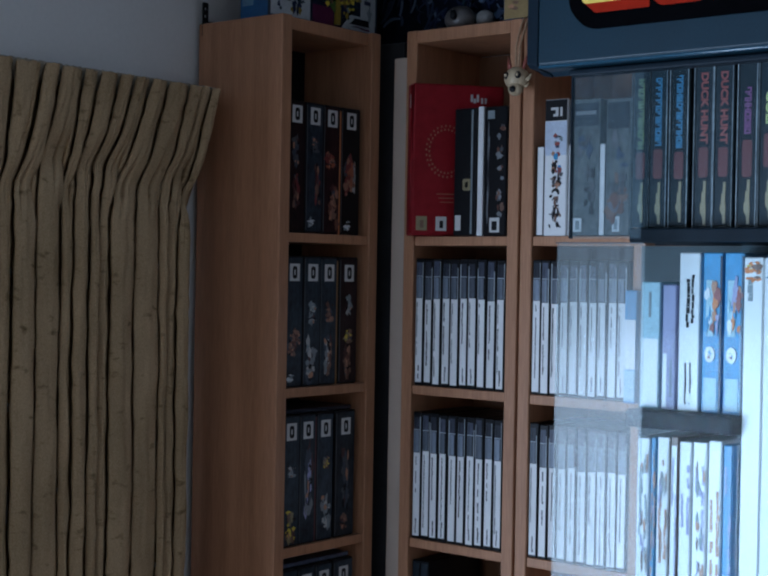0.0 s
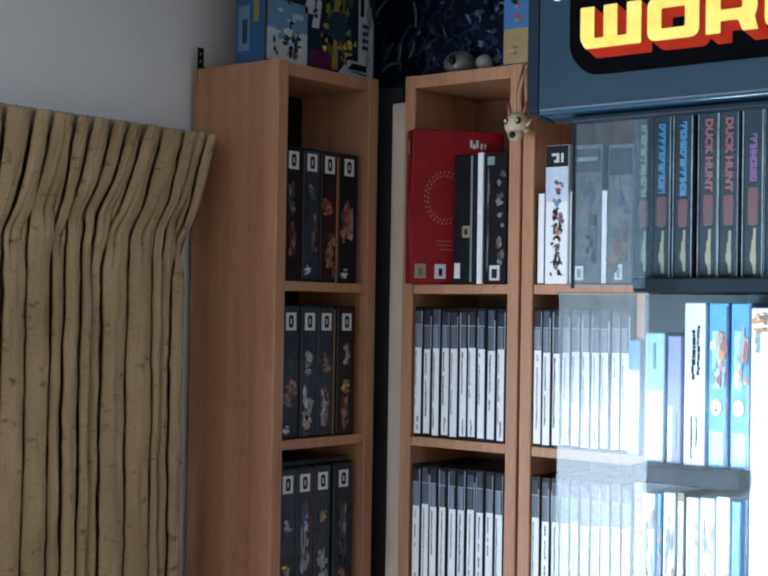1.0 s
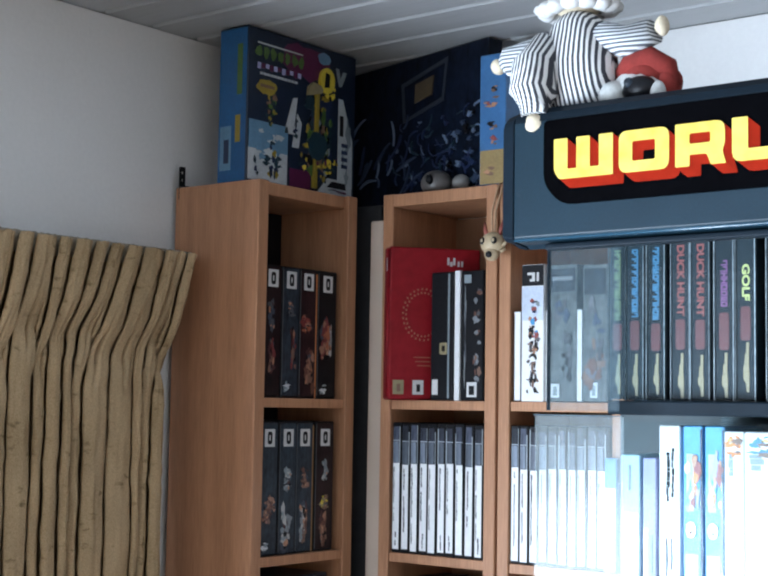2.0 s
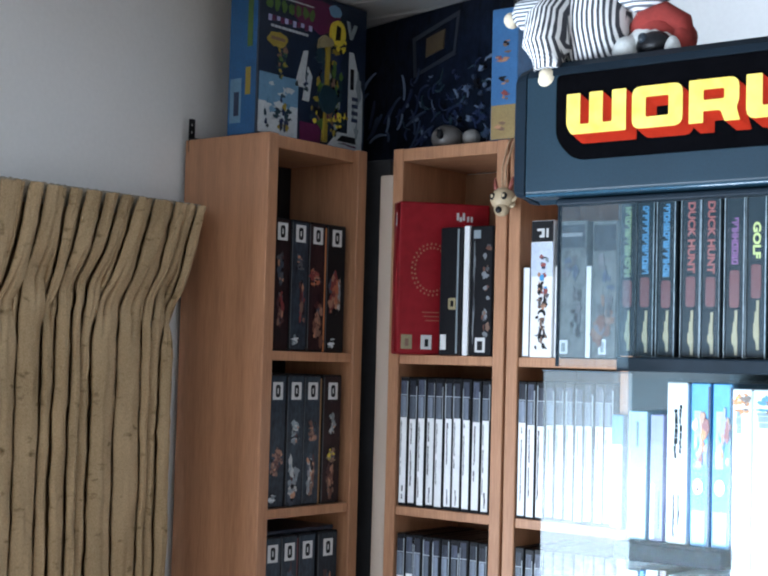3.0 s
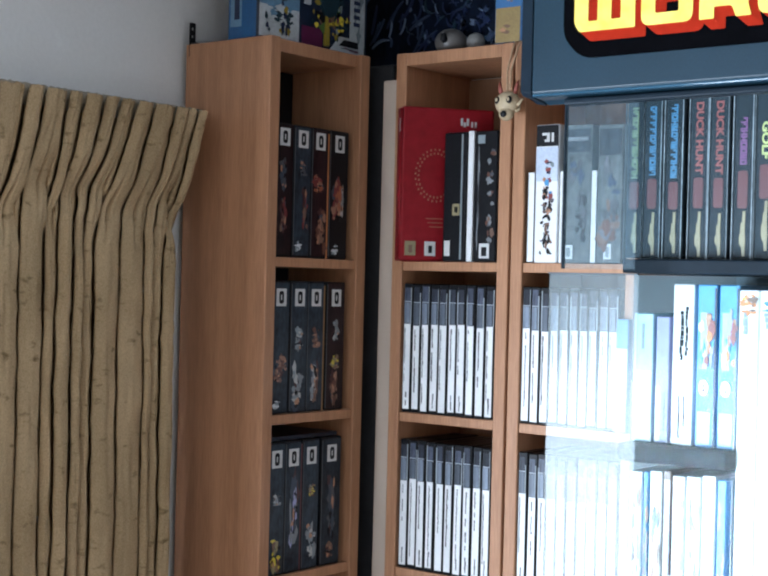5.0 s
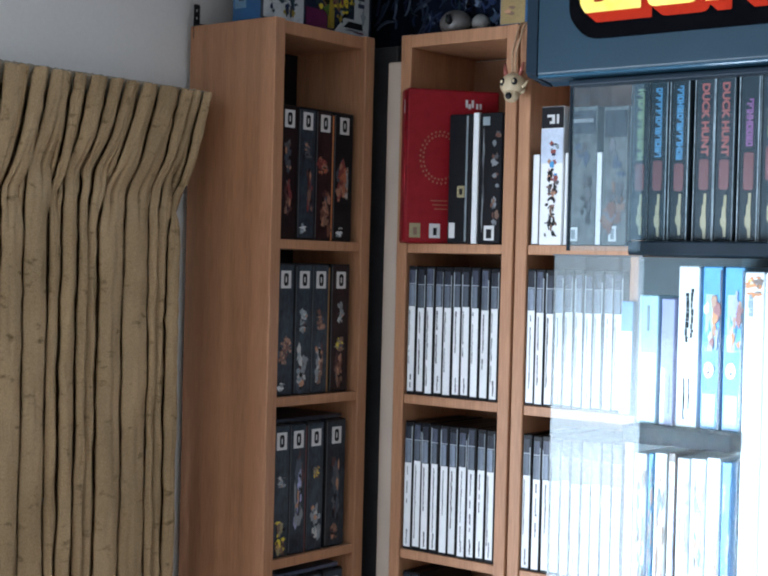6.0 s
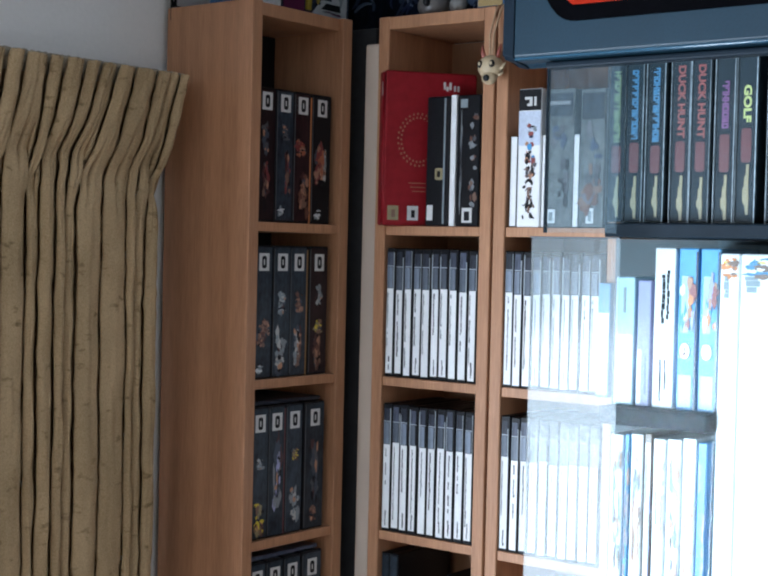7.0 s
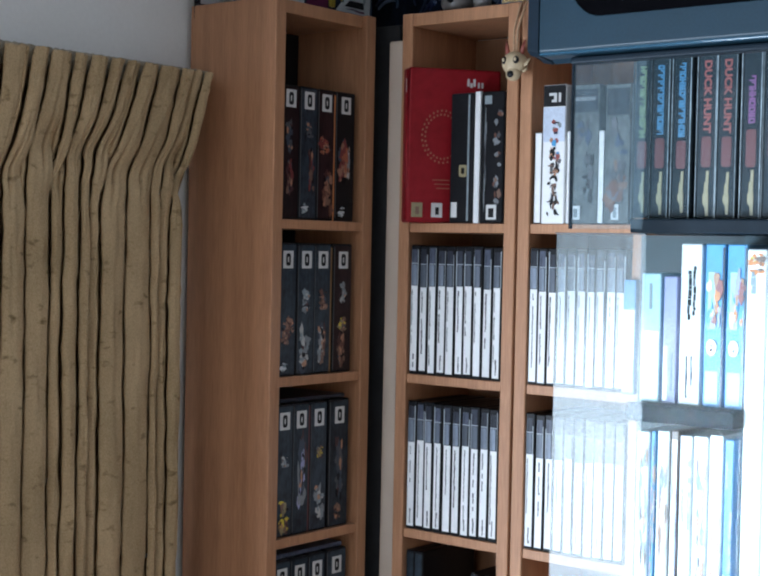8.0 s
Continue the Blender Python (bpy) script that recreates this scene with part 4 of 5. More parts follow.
for k, (x, mm, title, badge, star) in enumerate(CART):
    drop = 0.014 if mm in (PURPLE_I, LIME_I) else 0.007
    title, badge, star = [(a - drop, b - drop) for a, b in (title, badge, star)]
    c = thing("boxed_game", pose(x, 1.447, SH1 + 0.0005), "black game box with coloured title in a clear protector", "game box", "boxed games on the display shelf")
    part("box", boxes((0.0016, 0.0218, 0.0016, 0.10, 0.0012, 0.187), bevel=0.0006), BOX_BLACK, c)
    rnd = random.Random(30 + k)
    word = {LIME_I: "GOLF", RED_I: "DUCK HUNT" if k < 6 else ""}.get(mm)
    if word:
        bm = text_bm(word, 0.0108, 0.0002)
        long = max(v.co.x for v in bm.verts) - min(v.co.x for v in bm.verts)
        bmesh.ops.scale(bm, vec=((title[1] - title[0]) / long / 1.25, 0.86, 1), verts=bm.verts[:])
        bmesh.ops.transform(bm, matrix=Matrix.Translation((0.0117, 0.0011, sum(title) / 2)) @ Euler((radians(90), 0, 0)).to_matrix().to_4x4() @ Euler((0, 0, radians(-90))).to_matrix().to_4x4() @ Matrix.Diagonal((1.25, 1.25, 1, 1)), verts=bm.verts[:])
    else:
        bm = bmesh.new()
        z = title[1]
        while z > title[0] + 0.004:
            h = min(rnd.uniform(0.0050, 0.0072), z - title[0])
            glyph(bm, rnd.randrange(4), 0.0078, 0.0158, z - h, z, 0.0009, 0.0014)
            z -= h + 0.0005
    part("title_print", bm, mm, c)
    bm = bmesh.new()
    plate(bm, [rounded(rect(0.0060, 0.0174, *badge), 0.0035)], 0.0009, 0.0014)
    part("badge", bm, BRICK_I, c)
    z0, z1 = star
    bm = bmesh.new()
    plate(bm, [[(0.0090, z0 + 0.014), (0.0120, z0 + 0.009), (0.0126, z0), (0.0156, z0), (0.0160, z0 + 0.018), (0.0152, z1 - 0.022), (0.0156, z1), (0.0124, z1), (0.0122, z1 - 0.012), (0.0104, z1 - 0.013), (0.0104, z1 - 0.024), (0.0088, z1 - 0.026)]], 0.0009, 0.0014)
    part("emblem", bm, STRAW_I, c)
    part("protector", boxes((0, 0.0234, 0, 0.1016, 0, 0.1885), bevel=0.0005), SLEEVE_PLASTIC, c, "clear plastic protector")
    # pale strips along sides and top paint the glints on the protector's edges
    for xe in (0.0, 0.0226):
        part("protector_edge", boxes((xe - 0.0001, xe + 0.0009, -0.0006, 0.0006, 0.0, 0.1885)), EDGE_GLINT, c)
    part("protector_flap", boxes((0.001, 0.0224, -0.0005, 0.0004, 0.1855, 0.1887)), EDGE_GLINT, c)

# cases on the second display shelf, and loose ones below
def on_shelf(x, z, w, h, body, label, bands, group="cases on the display shelf", dy=1.450):
    return plain_case("game_case", pose(x, dy, z + 0.0005), w, h, body, label, bands, group, 0.10)


on_shelf(-0.7855, SH2, 0.0245, 0.146, PALE_I, "pale cyan and white game case", [(0.05, 0.95, 0.02, 0.55, WHITE_SLEEVE), (0.4, 0.55, 0.72, 0.92, STEEL_I)])
on_shelf(-0.7575, SH2, 0.0170, 0.143, LAVENDER_I, "lavender game case with a pale foot", [(0.05, 0.4, 0.02, 0.45, WHITE_SLEEVE), (0.6, 0.75, 0.1, 0.4, STEEL_I)])
wc = on_shelf(-0.7370, SH2, 0.0255, 0.180, WHITE_SLEEVE, "tall white game case with dark lettering on the shelf", [])
bm = bmesh.new()
title_bars(bm, random.Random(3), 0.0085, 0.0150, 0.095, 0.150)
title_bars(bm, random.Random(13), 0.0150, 0.0195, 0.100, 0.155)
title_bars(bm, random.Random(6), 0.008, 0.0115, 0.008, 0.055)
title_bars(bm, random.Random(16), 0.014, 0.0172, 0.008, 0.055)
part("title_print", bm, INK, wc)
for k, x in enumerate((-0.7075, -0.6815)):
    c = on_shelf(x, SH2, 0.0235, 0.180, SKY_I, "blue game case with orange artwork", [(0.16, 0.60, 0.48, 0.83, PALE_I), (0.86, 1.0, 0.0, 0.98, NAVY_I), (0.1, 0.8, 0.02, 0.22, PALE_I)])
    art(c, 0.015, 0.118, 0.013, 0.060, (ORANGE_I, FLESH_I, LAVENDER_I, RED_I), 300 + k, 9, -0.0012)
    art(c, 0.009, 0.118, 0.013, 0.050, (WHITE_SLEEVE, SKY_I, PALE_I), 310 + k, 5, -0.0013)
    bm = bmesh.new()
    plate(bm, [[(0.010 + 0.006 * math.cos(q), 0.066 + 0.009 * math.sin(q)) for q in [2 * math.pi * i / 16 for i in range(16)]]], -0.0016, -0.0002)
    roundel = part("roundel", bm, WHITE_SLEEVE, c)
    art(roundel, 0.010, 0.066, 0.006, 0.009, (SKY_I, INK, RED_I), 330 + k, 4, -0.0019, 0.9)
rnd = random.Random(21)
x = -0.7865
specs = [(0.018, WHITE_SLEEVE), (0.008, SKY_I), (0.017, WHITE_SLEEVE), (0.011, BROWN_I), (0.017, WHITE_SLEEVE), (0.019, WHITE_SLEEVE), (0.018, WHITE_SLEEVE), (0.013, SKY_I)]
for w, mm in specs:
    c = on_shelf(x, 1.27, w - 0.0020, 0.2035 + rnd.uniform(-0.004, 0.003), mm, "game case on the lower display shelf", [(0.1, 0.9, 0.03, 0.95, WHITE_SLEEVE if mm is BROWN_I else mm)], "cases on the lower display shelf")
    bm = bmesh.new()
    for a in (0.15, 0.55):
        top = rnd.uniform(0.12, 0.19)
        title_bars(bm, rnd, w * a, w * (a + 0.3), top - rnd.uniform(0.03, 0.11), top, -0.0010)
    part("title_print", bm, rnd.choice((STEEL_I, LAVENDER_I, PALE_I, FLESH_I)), c)
    if rnd.random() < 0.5:
        art(c, w * 0.5, 0.11, w * 0.9, 0.16, (BROWN_I, STEEL_I, FLESH_I, LAVENDER_I), int(1e4 * w) + 7, 12, -0.0013, 0.4)
    x += w
# tall white boxes on the lower shelf
for k, (x, w, mm) in enumerate(((-0.6540, 0.0228, ORANGE_I), (-0.6304, 0.0465, BLUE_I), (-0.5825, 0.034, SKY_I), (-0.547, 0.036, RED_I))):
    c = thing("white_game_box", pose(x, 1.440, 1.2705), "tall glossy white game box with a coloured top", "game box", "tall white boxes")
    part("box", boxes((0, w, 0, 0.12, 0, 0.410), bevel=0.0015), WHITE_SLEEVE, c)
    art(c, w / 2, 0.395, w, 0.024, (mm, mm, BROWN_I), 90 + k, 12, -0.0006, 0.75)
    art(c, w / 2, 0.397, w, 0.018, (YELLOW_I, mm, WHITE_SLEEVE), 190 + k, 6, -0.0012, 0.45)
    bm = bmesh.new()
    title_bars(bm, random.Random(50 + k), 0.004, w * 0.55, 0.362, 0.386)
    part("title_print", bm, STEEL_I, c)

# last narrow case in the third tower
plain_case("game_case", T3 @ pose(0.1765, -0.012, SHELVES[1] + 0.0005), 0.018, 0.150, SKY_I, "blue and white handheld game case", [(0.04, 0.96, 0.3, 0.74, WHITE_SLEEVE), (0.04, 0.96, 0.02, 0.29, PALE_I)], d=0.012)

# ---- on top of the towers ----
toy = thing("toy_box", pose(-1.400, 1.459, TOP + 0.0005, 0, 0, 90), "large blue toy box with yellow and white printed artwork", "toy box")
TW, TH_ = 0.246, 0.231
part("box", boxes((0, TW, 0, 0.058, 0, TH_), bevel=0.0015), ink("midnight_box_ink", (0.007, 0.015, 0.036)), toy)
part("side_print", boxes((-0.0005, 0.0005, 0.002, 0.056, 0.003, TH_ - 0.003)), TOY_BLUE, toy)


def patch(x0, z0, pts, mm, y=-0.0008, name="printed_art", par=None):
    bm = bmesh.new()
    plate(bm, [[(x0 + a, z0 + b) for a, b in pts]], y, 0.0)
    return part(name, bm, mm, par or toy)


def blob(cx, cz, a, b, seed, n=13, lo=0.6):
    k = random.Random(seed)
    return [(cx + a * math.cos(q) * k.uniform(lo, 1.1), cz + b * math.sin(q) * k.uniform(lo, 1.1)) for q in [2 * math.pi * i / n for i in range(n)]]


SNOW, HAZE, LEAF = ink("dim_white_ink", (0.46, 0.49, 0.51)), ink("hazy_blue_ink", (0.12, 0.24, 0.36)), ink("leaf_ink", (0.07, 0.14, 0.03))
OCHRE, PLUM, TEAL = ink("ochre_ink", (0.30, 0.22, 0.03)), ink("plum_ink", (0.10, 0.012, 0.055)), ink("dark_teal_ink", (0.012, 0.035, 0.05))
patch(0, 0, rect(0.004, 0.088, 0.006, 0.094), SNOW, -0.0007)
patch(0, 0, rect(0.004, 0.088, 0.052, 0.094), HAZE, -0.0010)
art(toy, 0.046, 0.050, 0.080, 0.070, (HAZE, SNOW, TEAL, HAZE, SNOW), 61, 22, -0.0012, 0.5)
art(toy, 0.056, 0.042, 0.026, 0.060, (NAVY_I, TEAL, OCHRE, NAVY_I), 62, 14, -0.0022, 0.7)
art(toy, 0.020, 0.026, 0.012, 0.024, (NAVY_I, TEAL), 63, 4, -0.0022)
patch(0, 0, blob(0.130, 0.200, 0.060, 0.028, 4, 21, 0.75), PLUM, -0.0007)
patch(0, 0, rect(0.020, 0.118, 0.2085, 0.2105), SNOW, -0.0011)
for k in range(7):
    patch(0, 0, blob(0.022 + 0.0155 * k, 0.197, 0.0074, 0.010, 10 + k, 11, 0.55), LEAF, -0.0013, "title_print")
for k in range(11):
    patch(0, 0, rect(0.020 + 0.0088 * k, 0.0265 + 0.0088 * k, 0.171 + 0.0015 * (k % 3), 0.180), (LAVENDER_I, PLUM)[k % 2], -0.0013, "title_print")
    patch(0, 0, rect(0.026 + 0.0075 * k, 0.0315 + 0.0075 * k, 0.163, 0.1665), SNOW, -0.0013, "title_print")
patch(0, 0, blob(0.040, 0.146, 0.022, 0.012, 5, 19, 0.8), OCHRE, -0.0013)
patch(0, 0, rect(0.026, 0.056, 0.1445, 0.149), BROWN_I, -0.0016, "title_print")
art(toy, 0.050, 0.112, 0.034, 0.054, (TEAL, BROWN_I, OCHRE, TEAL, LEAF), 64, 26, -0.0012, 0.45)
patch(0, 0, [(0.080, 0.085), (0.098, 0.140), (0.108, 0.142), (0.100, 0.085)], SNOW, -0.0010)
patch(0, 0, [(0.098, 0.066), (0.112, 0.066), (0.118, 0.104), (0.108, 0.118)], SNOW, -0.0016)
art(toy, 0.106, 0.090, 0.016, 0.034, (TEAL, NAVY_I, SNOW), 65, 6, -0.0018)
patch(0, 0, [(0.204, 0.020), (0.239, 0.020), (0.238, 0.096), (0.214, 0.158), (0.204, 0.158)], SNOW, -0.0009)
art(toy, 0.222, 0.080, 0.022, 0.12, (STEEL_I, SNOW, STEEL_I), 66, 9, -0.0011)
patch(0, 0, rect(0.207, 0.215, 0.100, 0.132), INK, -0.0018)
for k in range(4):
    patch(0, 0, rect(0.212, 0.226, 0.050 + 0.011 * k, 0.056 + 0.011 * k), NAVY_I, -0.0018, "title_print")
patch(0, 0, [(0.155, 0.004), (0.238, 0.004), (0.238, 0.030), (0.180, 0.030)], SNOW, -0.0010)
patch(0, 0, [(0.178, 0.016), (0.224, 0.016), (0.222, 0.026), (0.190, 0.026)], INK, -0.0014)
art(toy, 0.205, 0.010, 0.05, 0.012, (STEEL_I, PLUM, HAZE), 67, 5, -0.0013)
patch(0, 0, rect(0.094, 0.140, 0.004, 0.034), PLUM, -0.0008)
art(toy, 0.158, 0.088, 0.090, 0.150, (TEAL, NAVY_I, INK, LEAF, TEAL, OCHRE, BROWN_I), 68, 60, -0.0009, 0.42)
art(toy, 0.165, 0.070, 0.060, 0.110, (OCHRE, TEAL, YELLOW_I, INK, LEAF, STEEL_I), 71, 44, -0.0028, 0.26)
art(toy, 0.180, 0.168, 0.034, 0.036, (OCHRE, YELLOW_I, INK, YELLOW_I), 69, 16, -0.0042, 0.6)
patch(0, 0, blob(0.168, 0.214, 0.016, 0.010, 9, 15, 0.8), HAZE, -0.0013)
patch(0, 0, [(0.196, 0.205), (0.204, 0.178), (0.210, 0.178), (0.222, 0.202), (0.214, 0.202), (0.207, 0.188), (0.203, 0.205)], STEEL_I, -0.0013)
for z0, z1, y0, y1, mm in ((0.130, 0.205, 0.010, 0.020, LEAF), (0.06, 0.10, 0.012, 0.022, OCHRE), (0.02, 0.085, 0.030, 0.052, HAZE), (0.03, 0.065, 0.034, 0.044, NAVY_I)):
    part("side_art", boxes((-0.0010 - (0.0003 if mm is NAVY_I else 0), 0.0, y0, y1, z0, z1)), mm, toy)

ring = [(0.172 + 0.017 * math.cos(q), 0.180 + 0.020 * math.sin(q)) for q in [2 * math.pi * i / 18 for i in range(18)]]
patch(0, 0, ring, YELLOW_I, -0.0052)
patch(0, 0, [(0.164, 0.168), (0.176, 0.170), (0.177, 0.190), (0.167, 0.192)], INK, -0.0055)
patch(0, 0, [(0.143, 0.010), (0.152, 0.010), (0.154, 0.160), (0.147, 0.168)], OCHRE, -0.0050)
patch(0, 0, [(0.128, 0.150), (0.160, 0.158), (0.164, 0.168), (0.140, 0.172), (0.130, 0.164)], STRAW_I, -0.0051)
for q in (0.12, 0.15, 0.175, 0.195):
    art(toy, q, 0.048, 0.022, 0.030, (YELLOW_I, OCHRE, TEAL, PLUM), int(1e4 * q), 5, -0.0050, 0.7)
patch(0, 0, blob(0.152, 0.075, 0.022, 0.022, 33, 15, 0.8), TEAL, -0.0053)

# dark printed box leaning in the corner
dark = thing("dark_picture_box", pose(-1.335, 1.750, TOP + 0.001, -2, 0, -14), "black box with navy swirl artwork leaning in the corner", "box")
part("box", boxes((-0.195, 0.185, 0, 0.03, 0, 0.231), bevel=0.002), NAVY_ART, dark)
bm = bmesh.new()
plate(bm, [[(-0.010, 0.128), (0.090, 0.150), (0.096, 0.218), (-0.018, 0.192)], [(-0.004, 0.134), (-0.010, 0.187), (0.089, 0.210), (0.084, 0.156)]], -0.0015, 0.0)
part("frame_print", bm, ink("frame_grey_ink", (0.022, 0.028, 0.040)), dark)
bm = bmesh.new()
plate(bm, [[(0.018, 0.156), (0.060, 0.164), (0.062, 0.194), (0.018, 0.186)]], -0.002, 0.0)
part("gold_patch", bm, ink("tarnished_gold_ink", (0.085, 0.060, 0.034)), dark, "dull gold square")
rnd = random.Random(8)
for k in range(60):
    cx, cz = rnd.uniform(-0.02, 0.175), rnd.uniform(0.01, 0.13)
    r0, t0, t1 = rnd.uniform(0.006, 0.022), rnd.uniform(0, 6.28), rnd.uniform(0.8, 2.6)
    bm = bmesh.new()
    stroke(bm, [(cx + r0 * math.cos(t0 + t1 * q / 7) + 0.002 * rnd.random(), cz + r0 * math.sin(t0 + t1 * q / 7) + 0.002 * rnd.random()) for q in range(8)], rnd.uniform(0.0012, 0.005), -0.0010 - 0.00003 * k, 0.0)
    part("swirl", bm, (NAVY_I, FROST, TEAL, NAVY_I)[k % 4], dark)
for k in range(40):
    cx, cz = rnd.uniform(0.095, 0.178), rnd.uniform(0.005, 0.125)
    bm = bmesh.new()
    plate(bm, [[(cx + rnd.uniform(0.001, 0.009) * math.cos(q), cz + rnd.uniform(0.001, 0.007) * math.sin(q)) for q in [2 * math.pi * j / 9 for j in range(9)]]], -0.0030 - 0.00003 * k, 0.0)
    part("cloud", bm, (NAVY_I, STEEL_NIGHT, FROST, STEEL_NIGHT, BLACK_P)[k % 5], dark)
for k in range(22):
    cx, cz, t0 = rnd.uniform(-0.150, 0.02), rnd.uniform(0.006, 0.120), rnd.uniform(0.3, 1.5)
    bend, reach = rnd.uniform(-1.6, 1.6), rnd.uniform(0.02, 0.06)
    path = [(cx, cz)]
    for q in range(9):
        path.append((path[-1][0] + reach / 9 * math.cos(t0 + bend * q / 9), path[-1][1] + reach / 9 * math.sin(t0 + bend * q / 9)))
    bm = bmesh.new()
    stroke(bm, path, rnd.uniform(0.0016, 0.0045), -0.0030 - 0.00003 * k, 0.0)
    part("swirl", bm, (STEEL_NIGHT, NAVY_I, FROST, STEEL_NIGHT)[k % 4], dark)

# small figure on the second tower
bm = bmesh.new()
ball(bm, (0, 0, 0.012), (0.025, 0.022, 0.020), 0)
ball(bm, (0.038, 0.01, 0.011), (0.014, 0.014, 0.013), 1)
tube(bm, [(0.002, -0.017, 0.012), (0.003, -0.023, 0.014), (0.003, -0.0235, 0.022)], [0.006, 0.006, 0.004], 2)
ball(bm, (0.003, -0.025, 0.020), (0.0022, 0.0022, 0.0030), 3)
single("helmet_figurine", bm, [ink("grey_brown_rubber", (0.11, 0.10, 0.095)), ink("dull_ivory", (0.26, 0.25, 0.24)), BLACK_P, LABEL_W], "small grey domed figurine standing on the tower", "figurine", T2 @ pose(0.0745, 0.034, TOP + 0.004), smooth=True)

# narrow blue game box at the end of the second tower
gb = thing("blue_game_box", pose(-1.1370, 1.6690, TOP + 0.0005, 0, 0, 0), "upright blue game box with cartoon-coloured blobs", "game box")
part("box", boxes((0, 0.045, 0, 0.10, 0, 0.190), bevel=0.0012), ink("faded_box_blue", (0.045, 0.15, 0.33)), gb)
for x0, x1, z0, z1, mm in ((0.002, 0.043, 0.001, 0.050, STRAW_I), (0.006, 0.03, 0.012, 0.03, BROWN_I), (0.016, 0.034, 0.055, 0.075, RED_I), (0.014, 0.032, 0.078, 0.092, INK), (0.010, 0.036, 0.112, 0.128, FLESH_I), (0.008, 0.020, 0.116, 0.126, RED_I), (0.018, 0.032, 0.130, 0.146, INK)):
    if mm is STRAW_I:
        part("printed_art", boxes((x0, x1, -0.0008, 0.0, z0, z1)), ink("sand_ink", (0.30, 0.21, 0.09)), gb)
    else:
        art(gb, (x0 + x1) / 2, (z0 + z1) / 2, x1 - x0, z1 - z0, (mm, mm, FLESH_I, BROWN_I), int(z0 * 1e4), 5, -0.0010)

# rabbit charm on a cord
ch = thing("rabbit_charm", pose(-1.092, 1.640, 1.931), "small cream rabbit-head charm hanging on a tan cord", "charm")
bm = bmesh.new()
ball(bm, (0, 0, 0), (0.0185, 0.016, 0.0165))
ball(bm, (0.002, -0.006, -0.015), (0.011, 0.010, 0.010))
part("head", bm, CREAM, ch, smooth=True)
for sx in (-1, 1):
    bm = bmesh.new()
    tube(bm, [(sx * 0.011, 0, 0.012), (sx * 0.0135, 0, 0.022), (sx * 0.015, 0.002, 0.031)], [0.0028, 0.0030, 0.0012])
    part("ear", bm, PINK_EAR, ch, smooth=True)
    bm = bmesh.new()
    ball(bm, (sx * 0.0095 + 0.001, -0.0135, 0.003), (0.0046, 0.003, 0.0052), u=12, v=8)
    eye = part("eye", bm, INK, ch, smooth=True)
    bm = bmesh.new()
    ball(bm, (sx * 0.0095 + 0.001, -0.0160, 0.0035), (0.0022, 0.0012, 0.0027), u=10, v=6)
    part("pupil", bm, CREAM, eye, smooth=True)
bm = bmesh.new()
ball(bm, (0.003, -0.0155, -0.0165), (0.0052, 0.003, 0.0048), u=12, v=8)
part("mouth", bm, INK, ch, smooth=True)
bm = bmesh.new()
tube(bm, [(0.014, 0, -0.004), (0.021, -0.003, -0.002), (0.025, -0.002, 0.005)], [0.0026, 0.0024, 0.0016], n=8)
tube(bm, [(0.012, 0, -0.010), (0.018, -0.004, -0.012), (0.022, -0.002, -0.008)], [0.002, 0.0018, 0.0014], n=8)
part("paw", bm, CREAM, ch, smooth=True)
bm = bmesh.new()
tube(bm, [(0.002, 0.0, 0.014), (0.001, 0.004, 0.045), (0.004, 0.015, 0.078), (0.004, 0.022, 0.0880), (0.004, 0.040, 0.0905)], [0.0016] * 5, n=8)
tube(bm, [(-0.002, 0.0, 0.014), (-0.005, 0.004, 0.045), (-0.004, 0.015, 0.078), (-0.004, 0.022, 0.0880), (-0.004, 0.040, 0.0905)], [0.0016] * 5, n=8)
part("cord", bm, CORD_M, ch, smooth=True)

# dolls sitting on the display
STRIPE = stripe_mat("black_white_striped_cloth", (0.78, 0.78, 0.78), (0.045, 0.048, 0.06), 185, "X")
STRIPE_ARM = stripe_mat("fine_grey_striped_cloth", (0.70, 0.72, 0.74), (0.10, 0.11, 0.13), 230, "Z")
bm = bmesh.new()
ball(bm, (0.0, 0.0, 0.050), (0.045, 0.036, 0.062), 0)
tube(bm, [(-0.028, -0.012, 0.070), (-0.034, -0.030, 0.045), (-0.032, -0.040, 0.015), (-0.030, -0.040, -0.010)], [0.022, 0.029, 0.027, 0.016], 0, 28)
ball(bm, (-0.029, -0.041, -0.019), (0.0125, 0.010, 0.011), 2)
tube(bm, [(-0.030, 0.0, 0.074), (-0.058, 0.0, 0.066), (-0.088, -0.004, 0.062), (-0.096, -0.004, 0.062)], [0.020, 0.021, 0.018, 0.010], 1, 16)
ball(bm, (-0.104, -0.004, 0.060), (0.009, 0.009, 0.010), 2)
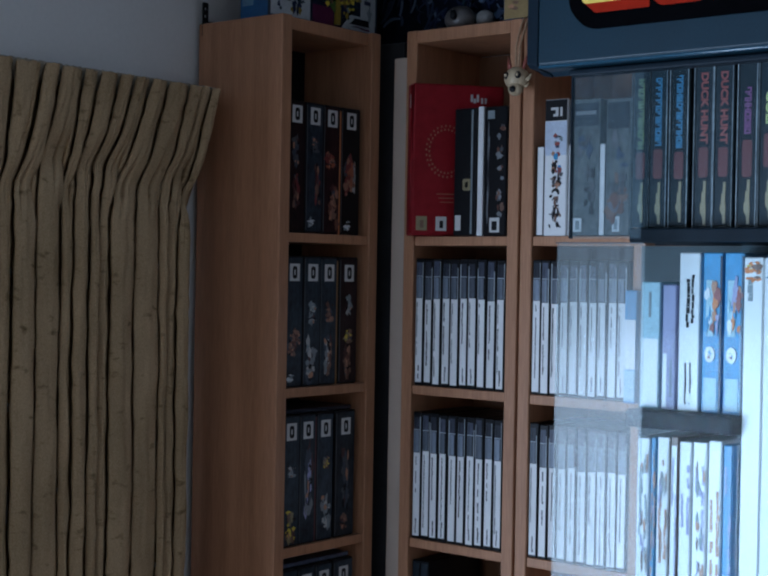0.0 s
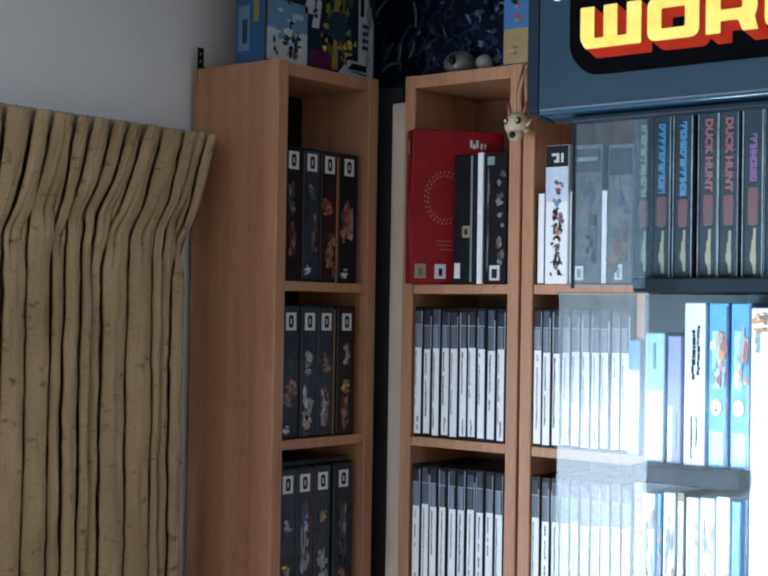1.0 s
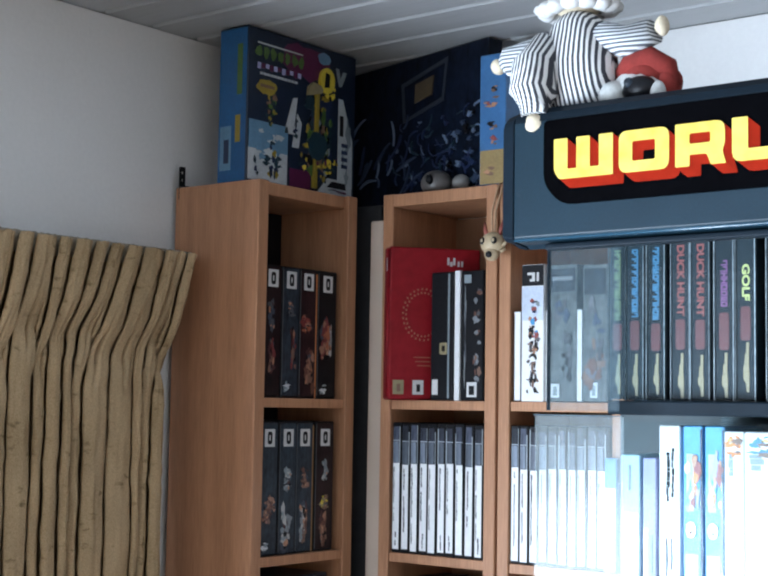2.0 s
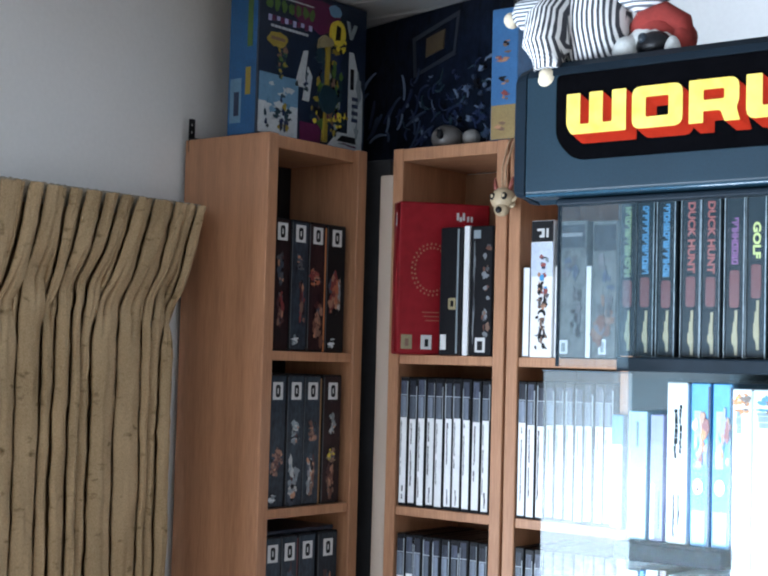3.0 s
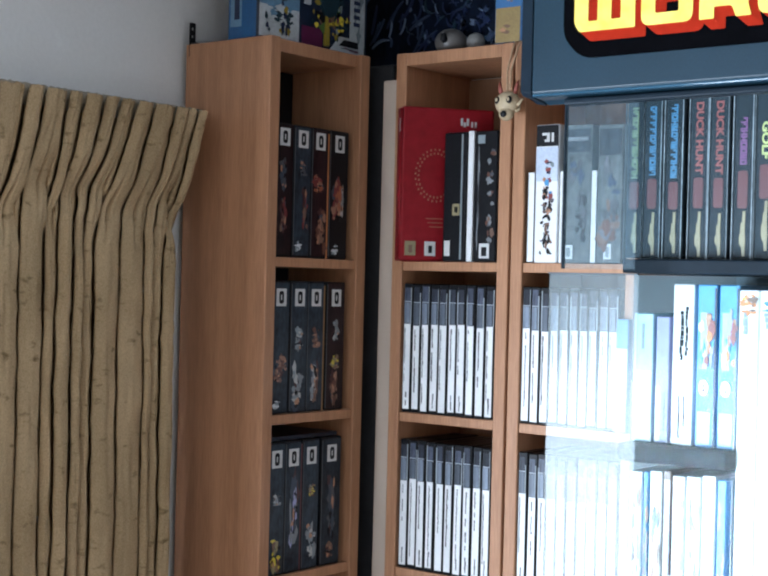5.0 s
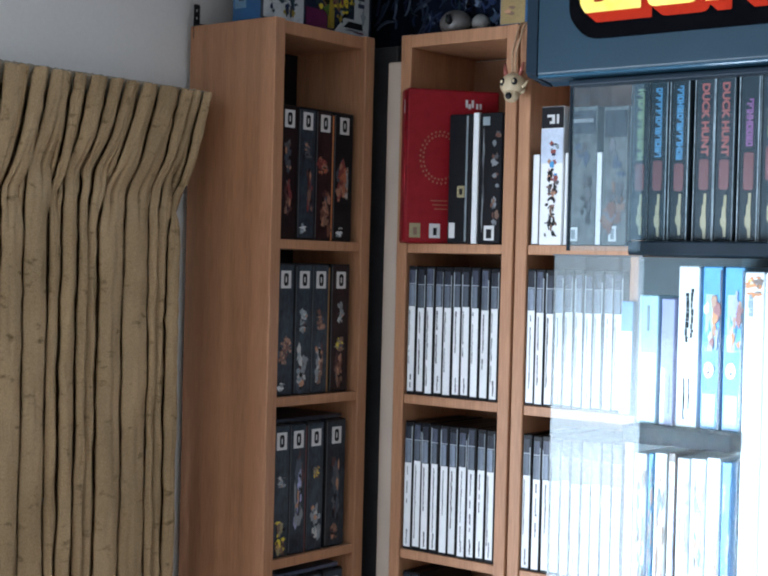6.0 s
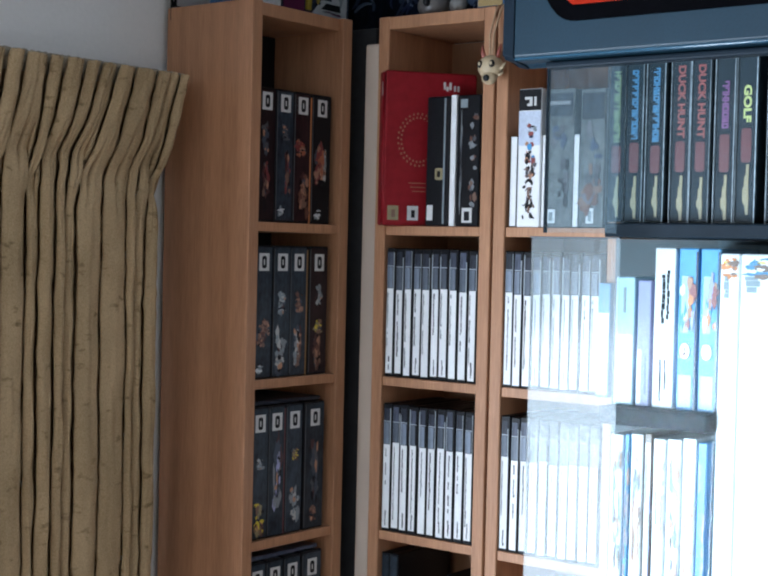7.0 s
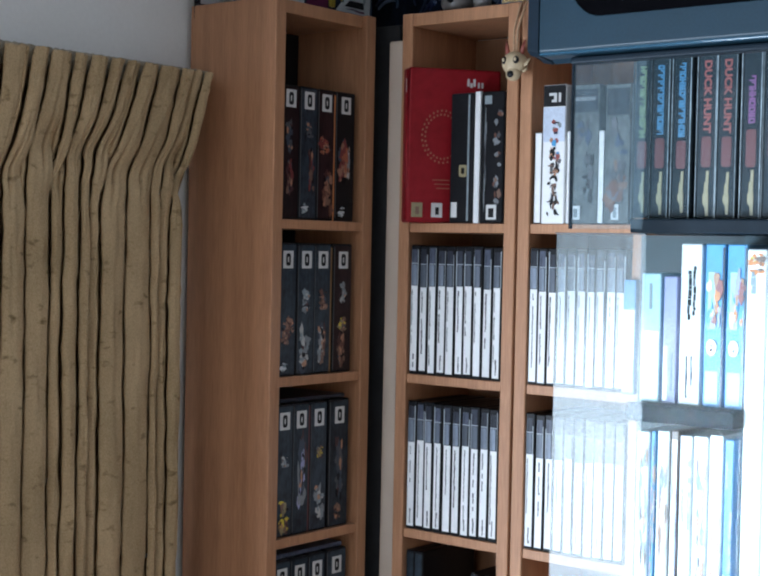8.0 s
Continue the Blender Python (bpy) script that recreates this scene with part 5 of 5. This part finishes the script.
tube(bm, [(0.030, 0.0, 0.076), (0.060, 0.0, 0.066), (0.092, 0.0, 0.074)], [0.020, 0.018, 0.013], 1, 16)
ball(bm, (0.102, 0.0, 0.078), (0.008, 0.008, 0.010), 2)
for k in range(14):
    a = 2 * math.pi * k / 14
    ball(bm, (0.040 * math.cos(a), 0.030 * math.sin(a), 0.112), (0.013, 0.012, 0.008), 3, u=10, v=6)
ball(bm, (0, 0, 0.138), (0.038, 0.036, 0.036), 2)
for v in bm.verts:
    v.co += 0.0035 * noise.noise_vector(v.co * 28) + 0.0012 * noise.noise_vector(v.co * 90)
single("striped_doll", bm, [STRIPE, STRIPE_ARM, ink("pale_cream_felt", (0.58, 0.49, 0.36), 0.8), LABEL_W], "soft doll in black and white striped clothes sitting on the display", "doll", pose(-0.776, 1.335, 2.030))
bm = bmesh.new()
ball(bm, (0.0, 0.004, 0.022), (0.036, 0.030, 0.026), 1)
ball(bm, (0.006, 0.006, 0.036), (0.034, 0.028, 0.021), 0, Euler((0, radians(20), 0)))
tube(bm, [(-0.030, -0.004, 0.040), (-0.010, -0.010, 0.048), (0.016, -0.008, 0.052), (0.034, -0.006, 0.040), (0.043, -0.008, 0.020)], [0.004, 0.012, 0.014, 0.012, 0.006], 0, 14)
ball(bm, (0.036, -0.004, 0.020), (0.012, 0.016, 0.022), 0)
ball(bm, (-0.025, -0.016, 0.016), (0.017, 0.016, 0.017), 1)
ball(bm, (0.030, -0.020, 0.012), (0.009, 0.010, 0.013), 1)
ball(bm, (0.008, -0.020, 0.018), (0.020, 0.011, 0.014), 2)
ball(bm, (0.000, -0.028, 0.024), (0.006, 0.005, 0.006), 3)
for v in bm.verts:
    v.co += 0.0022 * noise.noise_vector(v.co * 55)
single("red_capped_doll", bm, [ink("cap_red_felt", (0.20, 0.020, 0.015), 0.95), ink("off_white_felt", (0.52, 0.53, 0.52), 0.9), BLACK_P, DARK_SLEEVE], "soft toy with red cap and white cheeks lying on the display", "doll", pose(-0.706, 1.350, 2.024))
